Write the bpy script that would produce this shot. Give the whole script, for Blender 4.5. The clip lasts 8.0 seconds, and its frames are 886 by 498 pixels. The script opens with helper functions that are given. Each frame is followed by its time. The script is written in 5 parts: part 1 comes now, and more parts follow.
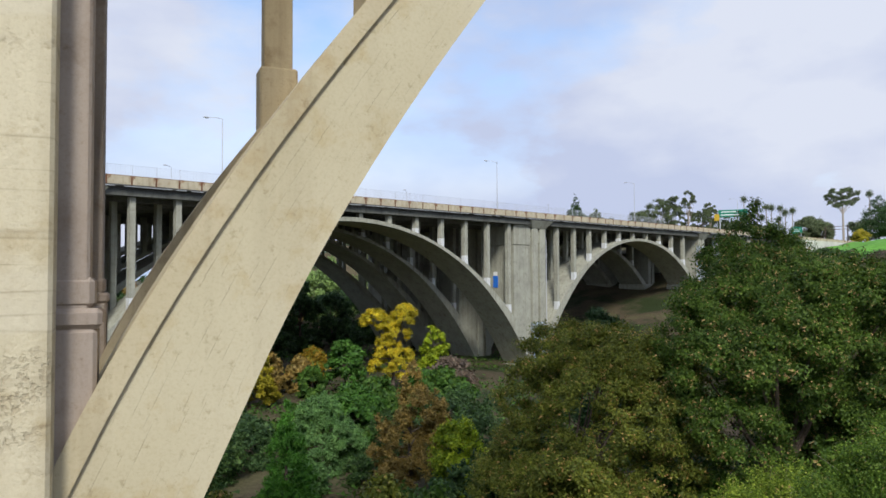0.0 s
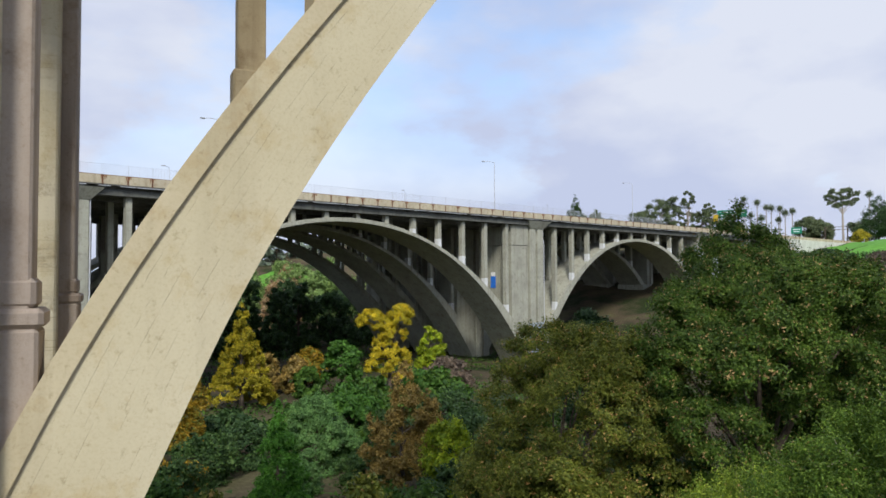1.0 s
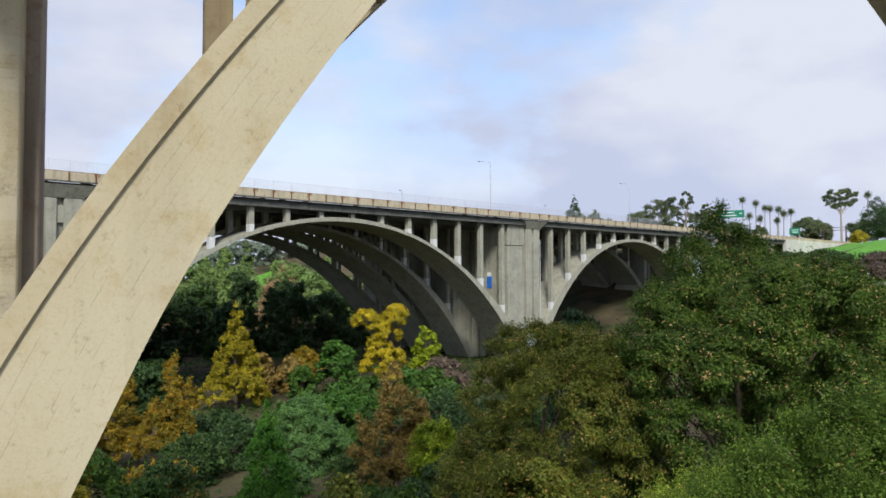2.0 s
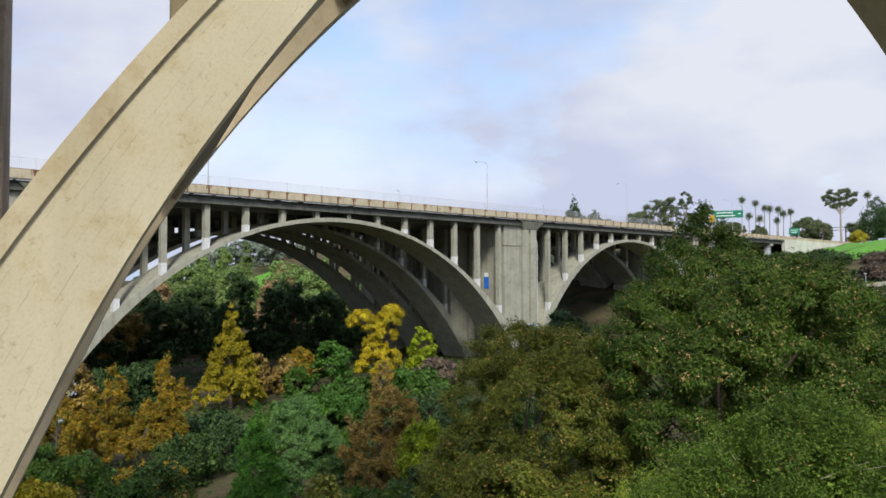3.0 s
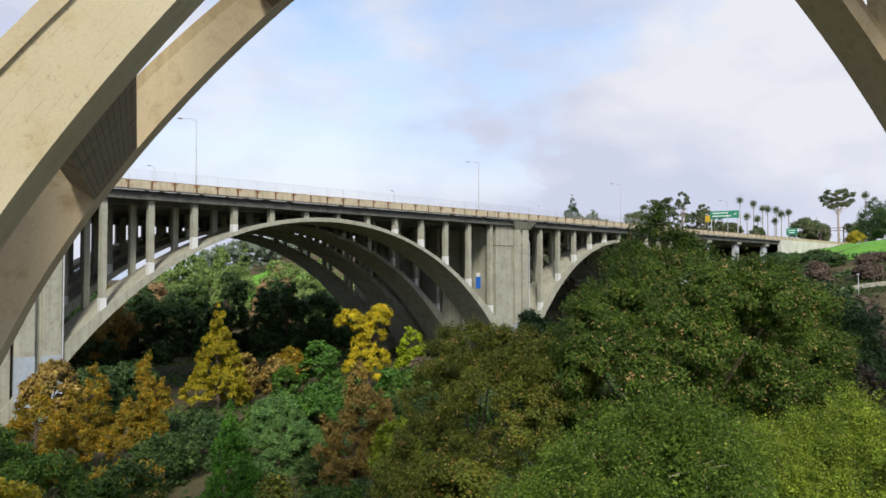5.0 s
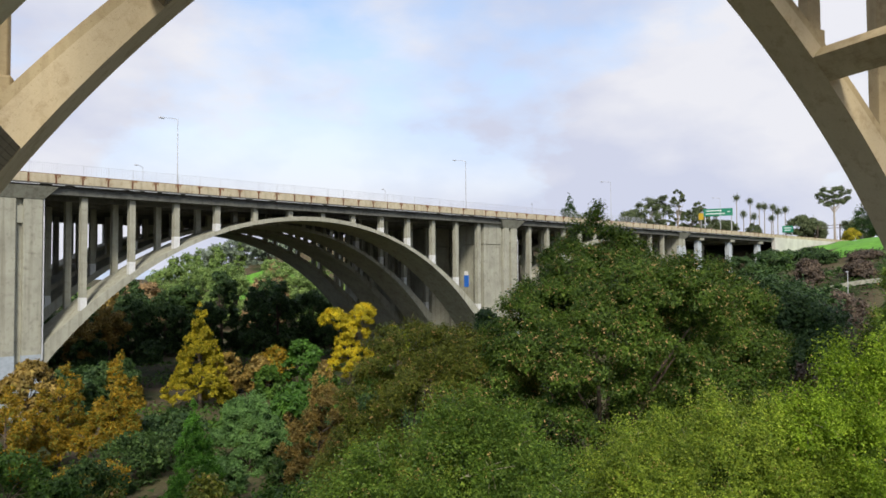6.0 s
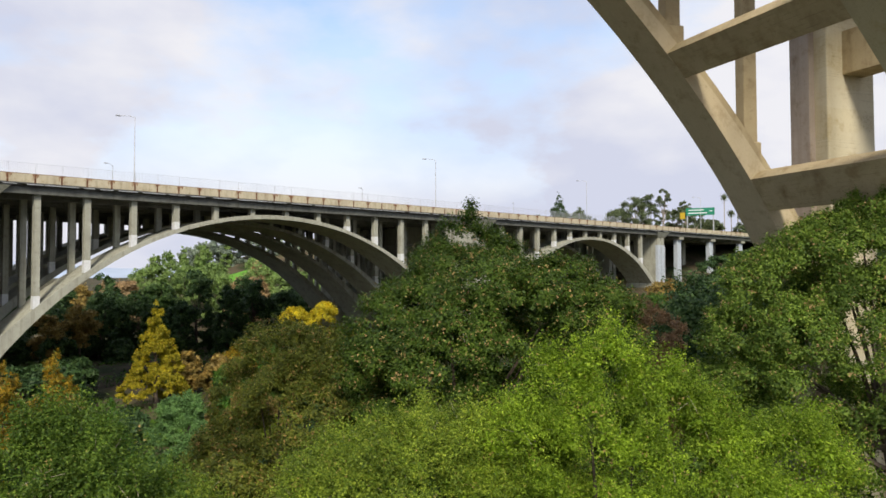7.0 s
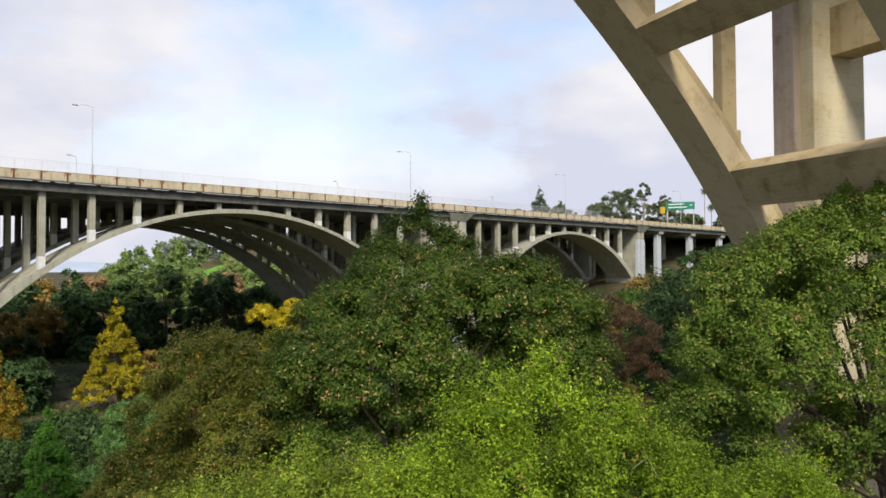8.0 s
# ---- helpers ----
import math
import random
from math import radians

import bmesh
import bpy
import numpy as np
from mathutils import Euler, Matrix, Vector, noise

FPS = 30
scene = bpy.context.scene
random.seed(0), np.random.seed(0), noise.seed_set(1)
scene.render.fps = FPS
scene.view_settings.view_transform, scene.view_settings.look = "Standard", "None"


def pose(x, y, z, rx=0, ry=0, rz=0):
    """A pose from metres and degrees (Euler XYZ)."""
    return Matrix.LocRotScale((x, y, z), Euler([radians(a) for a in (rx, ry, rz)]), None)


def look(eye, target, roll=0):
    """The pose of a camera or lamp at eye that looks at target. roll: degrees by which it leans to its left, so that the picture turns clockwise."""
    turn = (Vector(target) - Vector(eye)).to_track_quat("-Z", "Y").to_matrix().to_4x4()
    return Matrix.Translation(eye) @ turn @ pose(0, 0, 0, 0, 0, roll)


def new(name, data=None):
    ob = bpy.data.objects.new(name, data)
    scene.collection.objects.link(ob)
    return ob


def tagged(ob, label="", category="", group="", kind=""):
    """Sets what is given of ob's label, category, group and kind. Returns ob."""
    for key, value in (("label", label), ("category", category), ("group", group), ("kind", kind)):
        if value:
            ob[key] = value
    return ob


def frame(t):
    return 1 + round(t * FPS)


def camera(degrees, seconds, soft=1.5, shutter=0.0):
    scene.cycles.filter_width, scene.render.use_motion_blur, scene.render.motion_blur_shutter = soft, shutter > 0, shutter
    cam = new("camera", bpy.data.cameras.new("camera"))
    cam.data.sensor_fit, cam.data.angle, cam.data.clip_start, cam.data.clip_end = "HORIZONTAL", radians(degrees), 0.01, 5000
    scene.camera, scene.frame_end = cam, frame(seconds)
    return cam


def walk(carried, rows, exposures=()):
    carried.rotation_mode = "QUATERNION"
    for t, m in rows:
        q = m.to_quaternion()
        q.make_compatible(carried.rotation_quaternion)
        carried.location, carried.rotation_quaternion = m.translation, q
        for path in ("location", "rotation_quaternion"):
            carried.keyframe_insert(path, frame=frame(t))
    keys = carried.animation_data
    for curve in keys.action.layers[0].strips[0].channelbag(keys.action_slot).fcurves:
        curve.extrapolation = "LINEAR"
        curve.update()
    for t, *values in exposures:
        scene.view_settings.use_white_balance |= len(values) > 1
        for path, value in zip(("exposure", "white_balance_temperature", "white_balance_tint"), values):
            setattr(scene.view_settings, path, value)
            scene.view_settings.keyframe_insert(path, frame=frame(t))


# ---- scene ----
# ---- camera ----
cam = camera(62.0, 8.0, soft=1.6)
PATH = [
    (0, (-30.580, -93.262, 19.730), (-23.6320, -86.0808, 20.1101), -0.3),
    (0.5, (-30.373, -93.556, 19.730), (-23.4331, -86.3672, 20.1200), -0.3),
    (1, (-30.156, -93.847, 19.732), (-23.2203, -86.6537, 20.1170), -0.3),
    (1.5, (-29.901, -94.144, 19.725), (-22.9667, -86.9489, 20.1130), -0.25),
    (2, (-29.571, -94.445, 19.740), (-22.6384, -87.2482, 20.1250), -0.2),
    (3.5, (-28.633, -95.392, 19.800), (-21.7228, -88.1748, 20.1901), -0.2),
    (4, (-28.315, -95.859, 19.795), (-21.4145, -88.6325, 20.1851), -0.1),
    (5.5, (-26.848, -97.093, 19.783), (-19.9534, -89.8596, 20.1629), -0.2),
    (6, (-25.469, -98.403, 19.800), (-18.5917, -91.1530, 20.1650), -0.3),
    (6.2, (-24.446, -99.355, 19.793), (-17.5681, -92.1043, 20.1544), -0.26),
    (6.35, (-23.566, -100.172, 19.787), (-16.6886, -92.9216, 20.1454), -0.23),
    (6.5, (-22.741, -100.939, 19.782), (-15.8634, -93.6885, 20.1368), -0.2),
    (6.7, (-21.946, -101.660, 19.768), (-15.0628, -94.4150, 20.1226), -0.2),
    (7, (-21.100, -101.968, 19.778), (-14.2173, -94.7223, 20.1287), -0.2),
    (7.5, (-19.331, -101.291, 19.950), (-12.3766, -94.1113, 20.2600), -0.25),
    (8, (-17.851, -100.601, 20.110), (-10.8014, -93.5161, 20.3750), -0.25),
]
walk(cam, [(t, look(eye, aim, roll)) for t, eye, aim, roll in PATH],
     exposures=((0.0, -0.14, 6000, 10), (3.5, -0.07, 6300, 10), (5.5, -0.01, 6500, 10), (7.0, 0.03, 6650, 10), (8.0, 0.09, 6800, 10)))

# ---- world, sun ----
SUN_EL, SUN_AZ = 41.0, 222.0      # degrees; azimuth clockwise from +y
world = bpy.data.worlds.new("sky")
scene.world = world
world.use_nodes = True
wn, wl = world.node_tree.nodes, world.node_tree.links
wn.clear()
w_out = wn.new("ShaderNodeOutputWorld")
bg = wn.new("ShaderNodeBackground")
sky = wn.new("ShaderNodeTexSky")
sky.sky_type = "NISHITA"
sky.sun_disc = False
sky.sun_elevation, sky.sun_rotation = radians(SUN_EL), radians(SUN_AZ)
sky.air_density, sky.dust_density, sky.ozone_density = 1.0, 0.6, 1.0
tc = wn.new("ShaderNodeTexCoord")
mp = wn.new("ShaderNodeMapping")
mp.inputs["Scale"].default_value = (1.0, 1.0, 2.1)
mp.inputs["Location"].default_value = (0.35, 0.1, 0.0)
mp.inputs["Rotation"].default_value = (0.0, 0.0, -0.3)
n1 = wn.new("ShaderNodeTexNoise")
n1.inputs["Scale"].default_value, n1.inputs["Detail"].default_value, n1.inputs["Roughness"].default_value = 2.6, 7.0, 0.52
n2 = wn.new("ShaderNodeTexNoise")
n2.inputs["Scale"].default_value, n2.inputs["Detail"].default_value = 3.4, 6.0
cov = wn.new("ShaderNodeValToRGB")
cov.color_ramp.elements[0].position, cov.color_ramp.elements[1].position = 0.36, 0.55
cov.color_ramp.elements[0].color = (0.14, 0.14, 0.14, 1)
cloud = wn.new("ShaderNodeValToRGB")
cloud.color_ramp.elements[0].position, cloud.color_ramp.elements[0].color = 0.40, (0.67, 0.71, 0.87, 1)
cloud.color_ramp.elements[1].position, cloud.color_ramp.elements[1].color = 0.61, (0.89, 0.90, 0.965, 1)
blue = wn.new("ShaderNodeVectorMath")
blue.operation = "SCALE"
blue.inputs["Scale"].default_value = 0.235
mix = wn.new("ShaderNodeMix")
mix.data_type = "RGBA"
wl.new(tc.outputs["Generated"], mp.inputs["Vector"])
wl.new(mp.outputs["Vector"], n1.inputs["Vector"])
wl.new(mp.outputs["Vector"], n2.inputs["Vector"])
wl.new(n1.outputs["Fac"], cov.inputs["Fac"])
wl.new(n2.outputs["Fac"], cloud.inputs["Fac"])
wl.new(sky.outputs["Color"], blue.inputs[0])
sep = wn.new("ShaderNodeSeparateXYZ")
wl.new(tc.outputs["Generated"], sep.inputs["Vector"])
low = wn.new("ShaderNodeMath")
low.operation, low.use_clamp = "MULTIPLY_ADD", True
low.inputs[1].default_value, low.inputs[2].default_value = -3.4, 1.3
wl.new(sep.outputs["Z"], low.inputs[0])
veil = wn.new("ShaderNodeMath")
veil.operation = "MAXIMUM"
wl.new(low.outputs["Value"], veil.inputs[0])
wl.new(cov.outputs["Color"], veil.inputs[1])
wl.new(veil.outputs["Value"], mix.inputs["Factor"])
wl.new(blue.outputs["Vector"], mix.inputs["A"])
wl.new(cloud.outputs["Color"], mix.inputs["B"])
wl.new(mix.outputs["Result"], bg.inputs["Color"])
bg.inputs["Strength"].default_value = 0.95
wl.new(bg.outputs["Background"], w_out.inputs["Surface"])

sun_data = bpy.data.lights.new("sun", "SUN")
sun_data.energy, sun_data.angle, sun_data.color = 3.8, radians(13), (1.0, 0.93, 0.80)
sun = new("sun", sun_data)
az, el = radians(SUN_AZ), radians(SUN_EL)
to_sun = Vector((math.sin(az) * math.cos(el), math.cos(az) * math.cos(el), math.sin(el)))
sun.matrix_world = look(to_sun * 200, (0, 0, 0))


# ---- materials ----
def node_mat(name, rough=0.8, spec=0.3):
    m = bpy.data.materials.new(name)
    m.use_nodes = True
    b = m.node_tree.nodes["Principled BSDF"]
    b.inputs["Roughness"].default_value = rough
    b.inputs["Specular IOR Level"].default_value = spec
    return m, m.node_tree.nodes, m.node_tree.links, b


def ramp(nodes, stops):
    r = nodes.new("ShaderNodeValToRGB")
    el_ = r.color_ramp.elements
    while len(el_) < len(stops):
        el_.new(0.5)
    for e, (p, c) in zip(el_, stops):
        e.position, e.color = p, (*c, 1)
    return r


def noise_node(nodes, links, vec, scale, detail=6, rough=0.55, stretch=None):
    n = nodes.new("ShaderNodeTexNoise")
    n.inputs["Scale"].default_value, n.inputs["Detail"].default_value = scale, detail
    n.inputs["Roughness"].default_value = rough
    if stretch:
        m = nodes.new("ShaderNodeMapping")
        m.inputs["Scale"].default_value = stretch
        links.new(vec, m.inputs["Vector"])
        vec = m.outputs["Vector"]
    links.new(vec, n.inputs["Vector"])
    return n


def blend(nodes, links, fac, a, b, mode="MIX", amount=None):
    x = nodes.new("ShaderNodeMix")
    x.data_type, x.blend_type = "RGBA", mode
    if amount is None:
        links.new(fac, x.inputs["Factor"])
    else:
        x.inputs["Factor"].default_value = amount
    for s, k in ((a, "A"), (b, "B")):
        if isinstance(s, tuple):
            x.inputs[k].default_value = (*s, 1)
        else:
            links.new(s, x.inputs[k])
    return x.outputs["Result"]


def concrete(name, light, dark, stain, board=0.0, streak=0.5, bump=0.25):
    """Weathered cast concrete: blotches, rain streaks, pits, and board marks."""
    m, nd, lk, b = node_mat(name, 0.85, 0.25)
    geo = nd.new("ShaderNodeNewGeometry")
    pos = geo.outputs["Position"]
    big = noise_node(nd, lk, pos, 0.35, 5)
    r1 = ramp(nd, [(0.3, dark), (0.62, light)])
    lk.new(big.outputs["Fac"], r1.inputs["Fac"])
    mid = noise_node(nd, lk, pos, 1.6, 8, 0.65)
    r2 = ramp(nd, [(0.52, (0, 0, 0)), (0.75, (1, 1, 1))])
    lk.new(mid.outputs["Fac"], r2.inputs["Fac"])
    c = blend(nd, lk, r2.outputs["Color"], r1.outputs["Color"], stain)
    st = noise_node(nd, lk, pos, 1.0, 5, 0.6, (1.6, 1.6, 0.07))
    r3 = ramp(nd, [(0.5, (1, 1, 1)), (0.74, (1 - streak * 0.55, 1 - streak * 0.6, 1 - streak * 0.65))])
    lk.new(st.outputs["Fac"], r3.inputs["Fac"])
    c = blend(nd, lk, None, c, r3.outputs["Color"], "MULTIPLY", 1.0)
    pit = noise_node(nd, lk, pos, 9.0, 6, 0.7)
    r4 = ramp(nd, [(0.3, (0.72, 0.68, 0.62)), (0.42, (1, 1, 1))])
    lk.new(pit.outputs["Fac"], r4.inputs["Fac"])
    c = blend(nd, lk, None, c, r4.outputs["Color"], "MULTIPLY", 0.8)
    grit = noise_node(nd, lk, pos, 26.0, 3, 0.7)
    r5 = ramp(nd, [(0.30, (0.92, 0.90, 0.87)), (0.50, (1, 1, 1)), (0.72, (1.025, 1.025, 1.02))])
    lk.new(grit.outputs["Fac"], r5.inputs["Fac"])
    c = blend(nd, lk, None, c, r5.outputs["Color"], "MULTIPLY", 1.0)
    lk.new(c, b.inputs["Base Color"])
    bp = nd.new("ShaderNodeBump")
    bp.inputs["Strength"].default_value, bp.inputs["Distance"].default_value = bump, 0.03
    lk.new(pit.outputs["Fac"], bp.inputs["Height"])
    lk.new(bp.outputs["Normal"], b.inputs["Normal"])
    return m


def board_marks(m, width=0.24, strength=0.5, axis=1, thick=0.05):
    """Broken form-board lines on cast concrete, along the piece by its map."""
    nd, lk = m.node_tree.nodes, m.node_tree.links
    b = nd["Principled BSDF"]
    old = b.inputs["Base Color"].links[0].from_socket
    uv = nd.new("ShaderNodeUVMap")
    uv.uv_map = "along"
    src, k = uv.outputs["UV"], axis
    sp = nd.new("ShaderNodeSeparateXYZ")
    lk.new(src, sp.inputs["Vector"])
    wob = noise_node(nd, lk, src, 0.9, 3)
    ad = nd.new("ShaderNodeMath")
    ad.operation = "MULTIPLY_ADD"
    ad.inputs[1].default_value = 0.012 if thick < 0.2 else 0.05
    lk.new(wob.outputs["Fac"], ad.inputs[0])
    lk.new(sp.outputs[k], ad.inputs[2])
    dv = nd.new("ShaderNodeMath")
    dv.operation = "DIVIDE"
    dv.inputs[1].default_value = width
    lk.new(ad.outputs["Value"], dv.inputs[0])
    fr = nd.new("ShaderNodeMath")
    fr.operation = "FRACT"
    lk.new(dv.outputs["Value"], fr.inputs[0])
    rr = ramp(nd, [(0.0, (0, 0, 0)), (1 - thick, (0, 0, 0)), (1 - thick * 0.5, (1, 1, 1)), (1.0, (0, 0, 0))])
    lk.new(fr.outputs["Value"], rr.inputs["Fac"])
    brk = noise_node(nd, lk, src, 1.0, 5, 0.65, (2.0, 4.6, 1.0) if axis == 1 else (5.0, 0.9, 1.0))
    r2 = ramp(nd, [(0.47, (0, 0, 0)) if thick < 0.2 else (0.2, (0.3, 0.3, 0.3)), (0.62, (1, 1, 1))])
    lk.new(brk.outputs["Fac"], r2.inputs["Fac"])
    mu = nd.new("ShaderNodeMath")
    mu.operation = "MULTIPLY"
    lk.new(rr.outputs["Color"], mu.inputs[0])
    lk.new(r2.outputs["Color"], mu.inputs[1])
    mu2 = nd.new("ShaderNodeMath")
    mu2.operation = "MULTIPLY"
    mu2.inputs[1].default_value = strength
    lk.new(mu.outputs["Value"], mu2.inputs[0])
    lk.new(blend(nd, lk, mu2.outputs["Value"], old, (0.13, 0.10, 0.065)), b.inputs["Base Color"])
    bp = nd.new("ShaderNodeBump")
    bp.invert = True
    bp.inputs["Strength"].default_value, bp.inputs["Distance"].default_value = 0.5, 0.02
    lk.new(mu.outputs["Value"], bp.inputs["Height"])
    prev = b.inputs["Normal"].links[0].from_socket
    lk.new(prev, bp.inputs["Normal"])
    lk.new(bp.outputs["Normal"], b.inputs["Normal"])
    return m


def pour_marks(m):
    """Uneven level pour lines, pale patched bands and crumbled pockets on a cast wall."""
    nd, lk = m.node_tree.nodes, m.node_tree.links
    b = nd["Principled BSDF"]
    c = b.inputs["Base Color"].links[0].from_socket
    geo = nd.new("ShaderNodeNewGeometry")
    pos = geo.outputs["Position"]
    band = noise_node(nd, lk, pos, 1.0, 2, 0.5, (0.12, 0.12, 0.75))
    r1 = ramp(nd, [(0.54, (0, 0, 0)), (0.57, (0.45, 0.45, 0.45)), (0.66, (0.45, 0.45, 0.45)), (0.69, (0, 0, 0))])
    lk.new(band.outputs["Fac"], r1.inputs["Fac"])
    c = blend(nd, lk, r1.outputs["Color"], c, (0.63, 0.575, 0.435))
    line = noise_node(nd, lk, pos, 1.0, 1, 0.4, (0.04, 0.04, 1.9))
    r2 = ramp(nd, [(0.40, (0, 0, 0)), (0.407, (1, 1, 1)), (0.415, (0, 0, 0)), (0.50, (0, 0, 0)), (0.508, (1, 1, 1)), (0.516, (0, 0, 0)), (0.60, (0, 0, 0)), (0.607, (1, 1, 1)), (0.615, (0, 0, 0))])
    lk.new(line.outputs["Fac"], r2.inputs["Fac"])
    gap = noise_node(nd, lk, pos, 0.8, 4, 0.65)
    r3 = ramp(nd, [(0.44, (0, 0, 0)), (0.66, (0.6, 0.6, 0.6))])
    lk.new(gap.outputs["Fac"], r3.inputs["Fac"])
    mu = nd.new("ShaderNodeMath")
    mu.operation = "MULTIPLY"
    lk.new(r2.outputs["Color"], mu.inputs[0])
    lk.new(r3.outputs["Color"], mu.inputs[1])
    c = blend(nd, lk, mu.outputs["Value"], c, (0.22, 0.17, 0.10))
    where = noise_node(nd, lk, pos, 0.55, 3, 0.6, (1.0, 1.0, 1.8))
    crumb = noise_node(nd, lk, pos, 16.0, 4, 0.7)
    r4 = ramp(nd, [(0.56, (0, 0, 0)), (0.70, (1, 1, 1))])
    lk.new(where.outputs["Fac"], r4.inputs["Fac"])
    r5 = ramp(nd, [(0.40, (1, 1, 1)), (0.52, (0, 0, 0))])
    lk.new(crumb.outputs["Fac"], r5.inputs["Fac"])
    pk = nd.new("ShaderNodeMath")
    pk.operation = "MULTIPLY"
    lk.new(r4.outputs["Color"], pk.inputs[0])
    lk.new(r5.outputs["Color"], pk.inputs[1])
    c = blend(nd, lk, pk.outputs["Value"], c, (0.43, 0.36, 0.235))
    lk.new(c, b.inputs["Base Color"])
    bp = nd.new("ShaderNodeBump")
    bp.invert = True
    bp.inputs["Strength"].default_value, bp.inputs["Distance"].default_value = 0.6, 0.03
    lk.new(pk.outputs["Value"], bp.inputs["Height"])
    lk.new(b.inputs["Normal"].links[0].from_socket, bp.inputs["Normal"])
    lk.new(bp.outputs["Normal"], b.inputs["Normal"])
    return m


def plain(name, col, rough=0.6, metal=0.0, var=0.25, scale=3.0):
    m, nd, lk, b = node_mat(name, rough)
    b.inputs["Metallic"].default_value = metal
    geo = nd.new("ShaderNodeNewGeometry")
    n = noise_node(nd, lk, geo.outputs["Position"], scale, 6)
    r = ramp(nd, [(0.3, tuple(v * (1 - var) for v in col)), (0.7, tuple(min(1, v * (1 + var)) for v in col))])
    lk.new(n.outputs["Fac"], r.inputs["Fac"])
    lk.new(r.outputs["Color"], b.inputs["Base Color"])
    return m


def foliage(name, cols, accent=None, share=0.0, through_light=0.3):
    """Leaves: each leaf its own shade, clumps warmer or cooler, light passing through."""
    m, nd, lk, b = node_mat(name, 0.55, 0.25)
    geo = nd.new("ShaderNodeNewGeometry")
    soft = lambda c: tuple(0.92 * p + 0.08 * q for p, q in zip(c, cols[1]))
    r = ramp(nd, [(0.0, soft(cols[0])), (0.5, cols[1]), (1.0, soft(cols[2]))])
    lk.new(geo.outputs["Random Per Island"], r.inputs["Fac"])
    c = r.outputs["Color"]
    n = noise_node(nd, lk, geo.outputs["Position"], 0.55, 3)
    r2 = ramp(nd, [(0.35, (0.7, 0.72, 0.7)), (0.65, (1.25, 1.22, 1.1))])
    lk.new(n.outputs["Fac"], r2.inputs["Fac"])
    c = blend(nd, lk, None, c, r2.outputs["Color"], "MULTIPLY", 1.0)
    n2 = noise_node(nd, lk, geo.outputs["Position"], 2.4, 4, 0.6)
    r4 = ramp(nd, [(0.36, (0.62, 0.66, 0.62)), (0.64, (1.28, 1.25, 1.15))])
    lk.new(n2.outputs["Fac"], r4.inputs["Fac"])
    c = blend(nd, lk, None, c, r4.outputs["Color"], "MULTIPLY", 1.0)
    if accent:
        n3 = noise_node(nd, lk, geo.outputs["Position"], 2.2, 3, 0.6)
        mul = nd.new("ShaderNodeMath")
        mul.operation = "MULTIPLY"
        lk.new(n3.outputs["Fac"], mul.inputs[0])
        lk.new(geo.outputs["Random Per Island"], mul.inputs[1])
        r3 = ramp(nd, [(0.62 - share, (0, 0, 0)), (0.66 - share, (1, 1, 1))])
        lk.new(mul.outputs["Value"], r3.inputs["Fac"])
        c = blend(nd, lk, r3.outputs["Color"], c, accent)
    lk.new(c, b.inputs["Base Color"])
    tr = nd.new("ShaderNodeBsdfTranslucent")
    lk.new(c, tr.inputs["Color"])
    ms = nd.new("ShaderNodeMixShader")
    ms.inputs["Fac"].default_value = through_light
    out = nd["Material Output"]
    lk.new(b.outputs["BSDF"], ms.inputs[1])
    lk.new(tr.outputs["BSDF"], ms.inputs[2])
    lk.new(ms.outputs["Shader"], out.inputs["Surface"])
    return m


M_NEAR = concrete("cream_concrete", (0.53, 0.462, 0.31), (0.45, 0.385, 0.24), (0.40, 0.30, 0.15), streak=0.5)
NEAR_TONES = ((0.55, 0.492, 0.338), (0.485, 0.425, 0.275), (0.43, 0.335, 0.17))
M_RIB = board_marks(concrete("board_cast_rib_concrete", *NEAR_TONES, streak=0.25), 0.215, 0.5)
M_PIER = pour_marks(concrete("board_cast_pier_concrete", (0.615, 0.55, 0.385), (0.53, 0.465, 0.31), (0.45, 0.36, 0.20), streak=0.3, bump=0.55))
# Shaded copy of the strut concrete: left struts' dark undersides put into the colour.
M_STRUTSHADE = board_marks(concrete("rough_shaded_strut_concrete", (0.30, 0.25, 0.175), (0.22, 0.18, 0.125), (0.16, 0.12, 0.08), streak=0.5, bump=0.5), 0.15, 0.98, 0, 0.3)
# Browner tone, with the shade under the deck put into the colour too.
M_INNER = concrete("brown_shaded_concrete", (0.49, 0.40, 0.245), (0.40, 0.315, 0.185), (0.28, 0.205, 0.11), streak=0.55, bump=0.35)
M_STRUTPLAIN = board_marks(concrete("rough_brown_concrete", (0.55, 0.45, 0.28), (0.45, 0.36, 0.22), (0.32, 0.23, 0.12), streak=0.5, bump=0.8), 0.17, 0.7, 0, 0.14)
# Mauve-brown tone, deepened in colour for the shaded inner faces of the piers.
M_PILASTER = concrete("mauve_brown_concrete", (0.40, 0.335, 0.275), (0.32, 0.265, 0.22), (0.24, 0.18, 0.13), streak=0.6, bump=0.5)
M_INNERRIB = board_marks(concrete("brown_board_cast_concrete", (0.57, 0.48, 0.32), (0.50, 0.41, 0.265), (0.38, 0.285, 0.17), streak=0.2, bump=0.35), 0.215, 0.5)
M_FAR = concrete("grey_concrete", (0.405, 0.405, 0.330), (0.31, 0.308, 0.252), (0.245, 0.238, 0.19), streak=0.6)
# Dark copy of the grey concrete; the deck's underside shade is in its colour.
M_UNDERSHADE = concrete("shaded_underside_concrete", (0.20, 0.195, 0.18), (0.13, 0.13, 0.12), (0.09, 0.085, 0.075), streak=0.4)
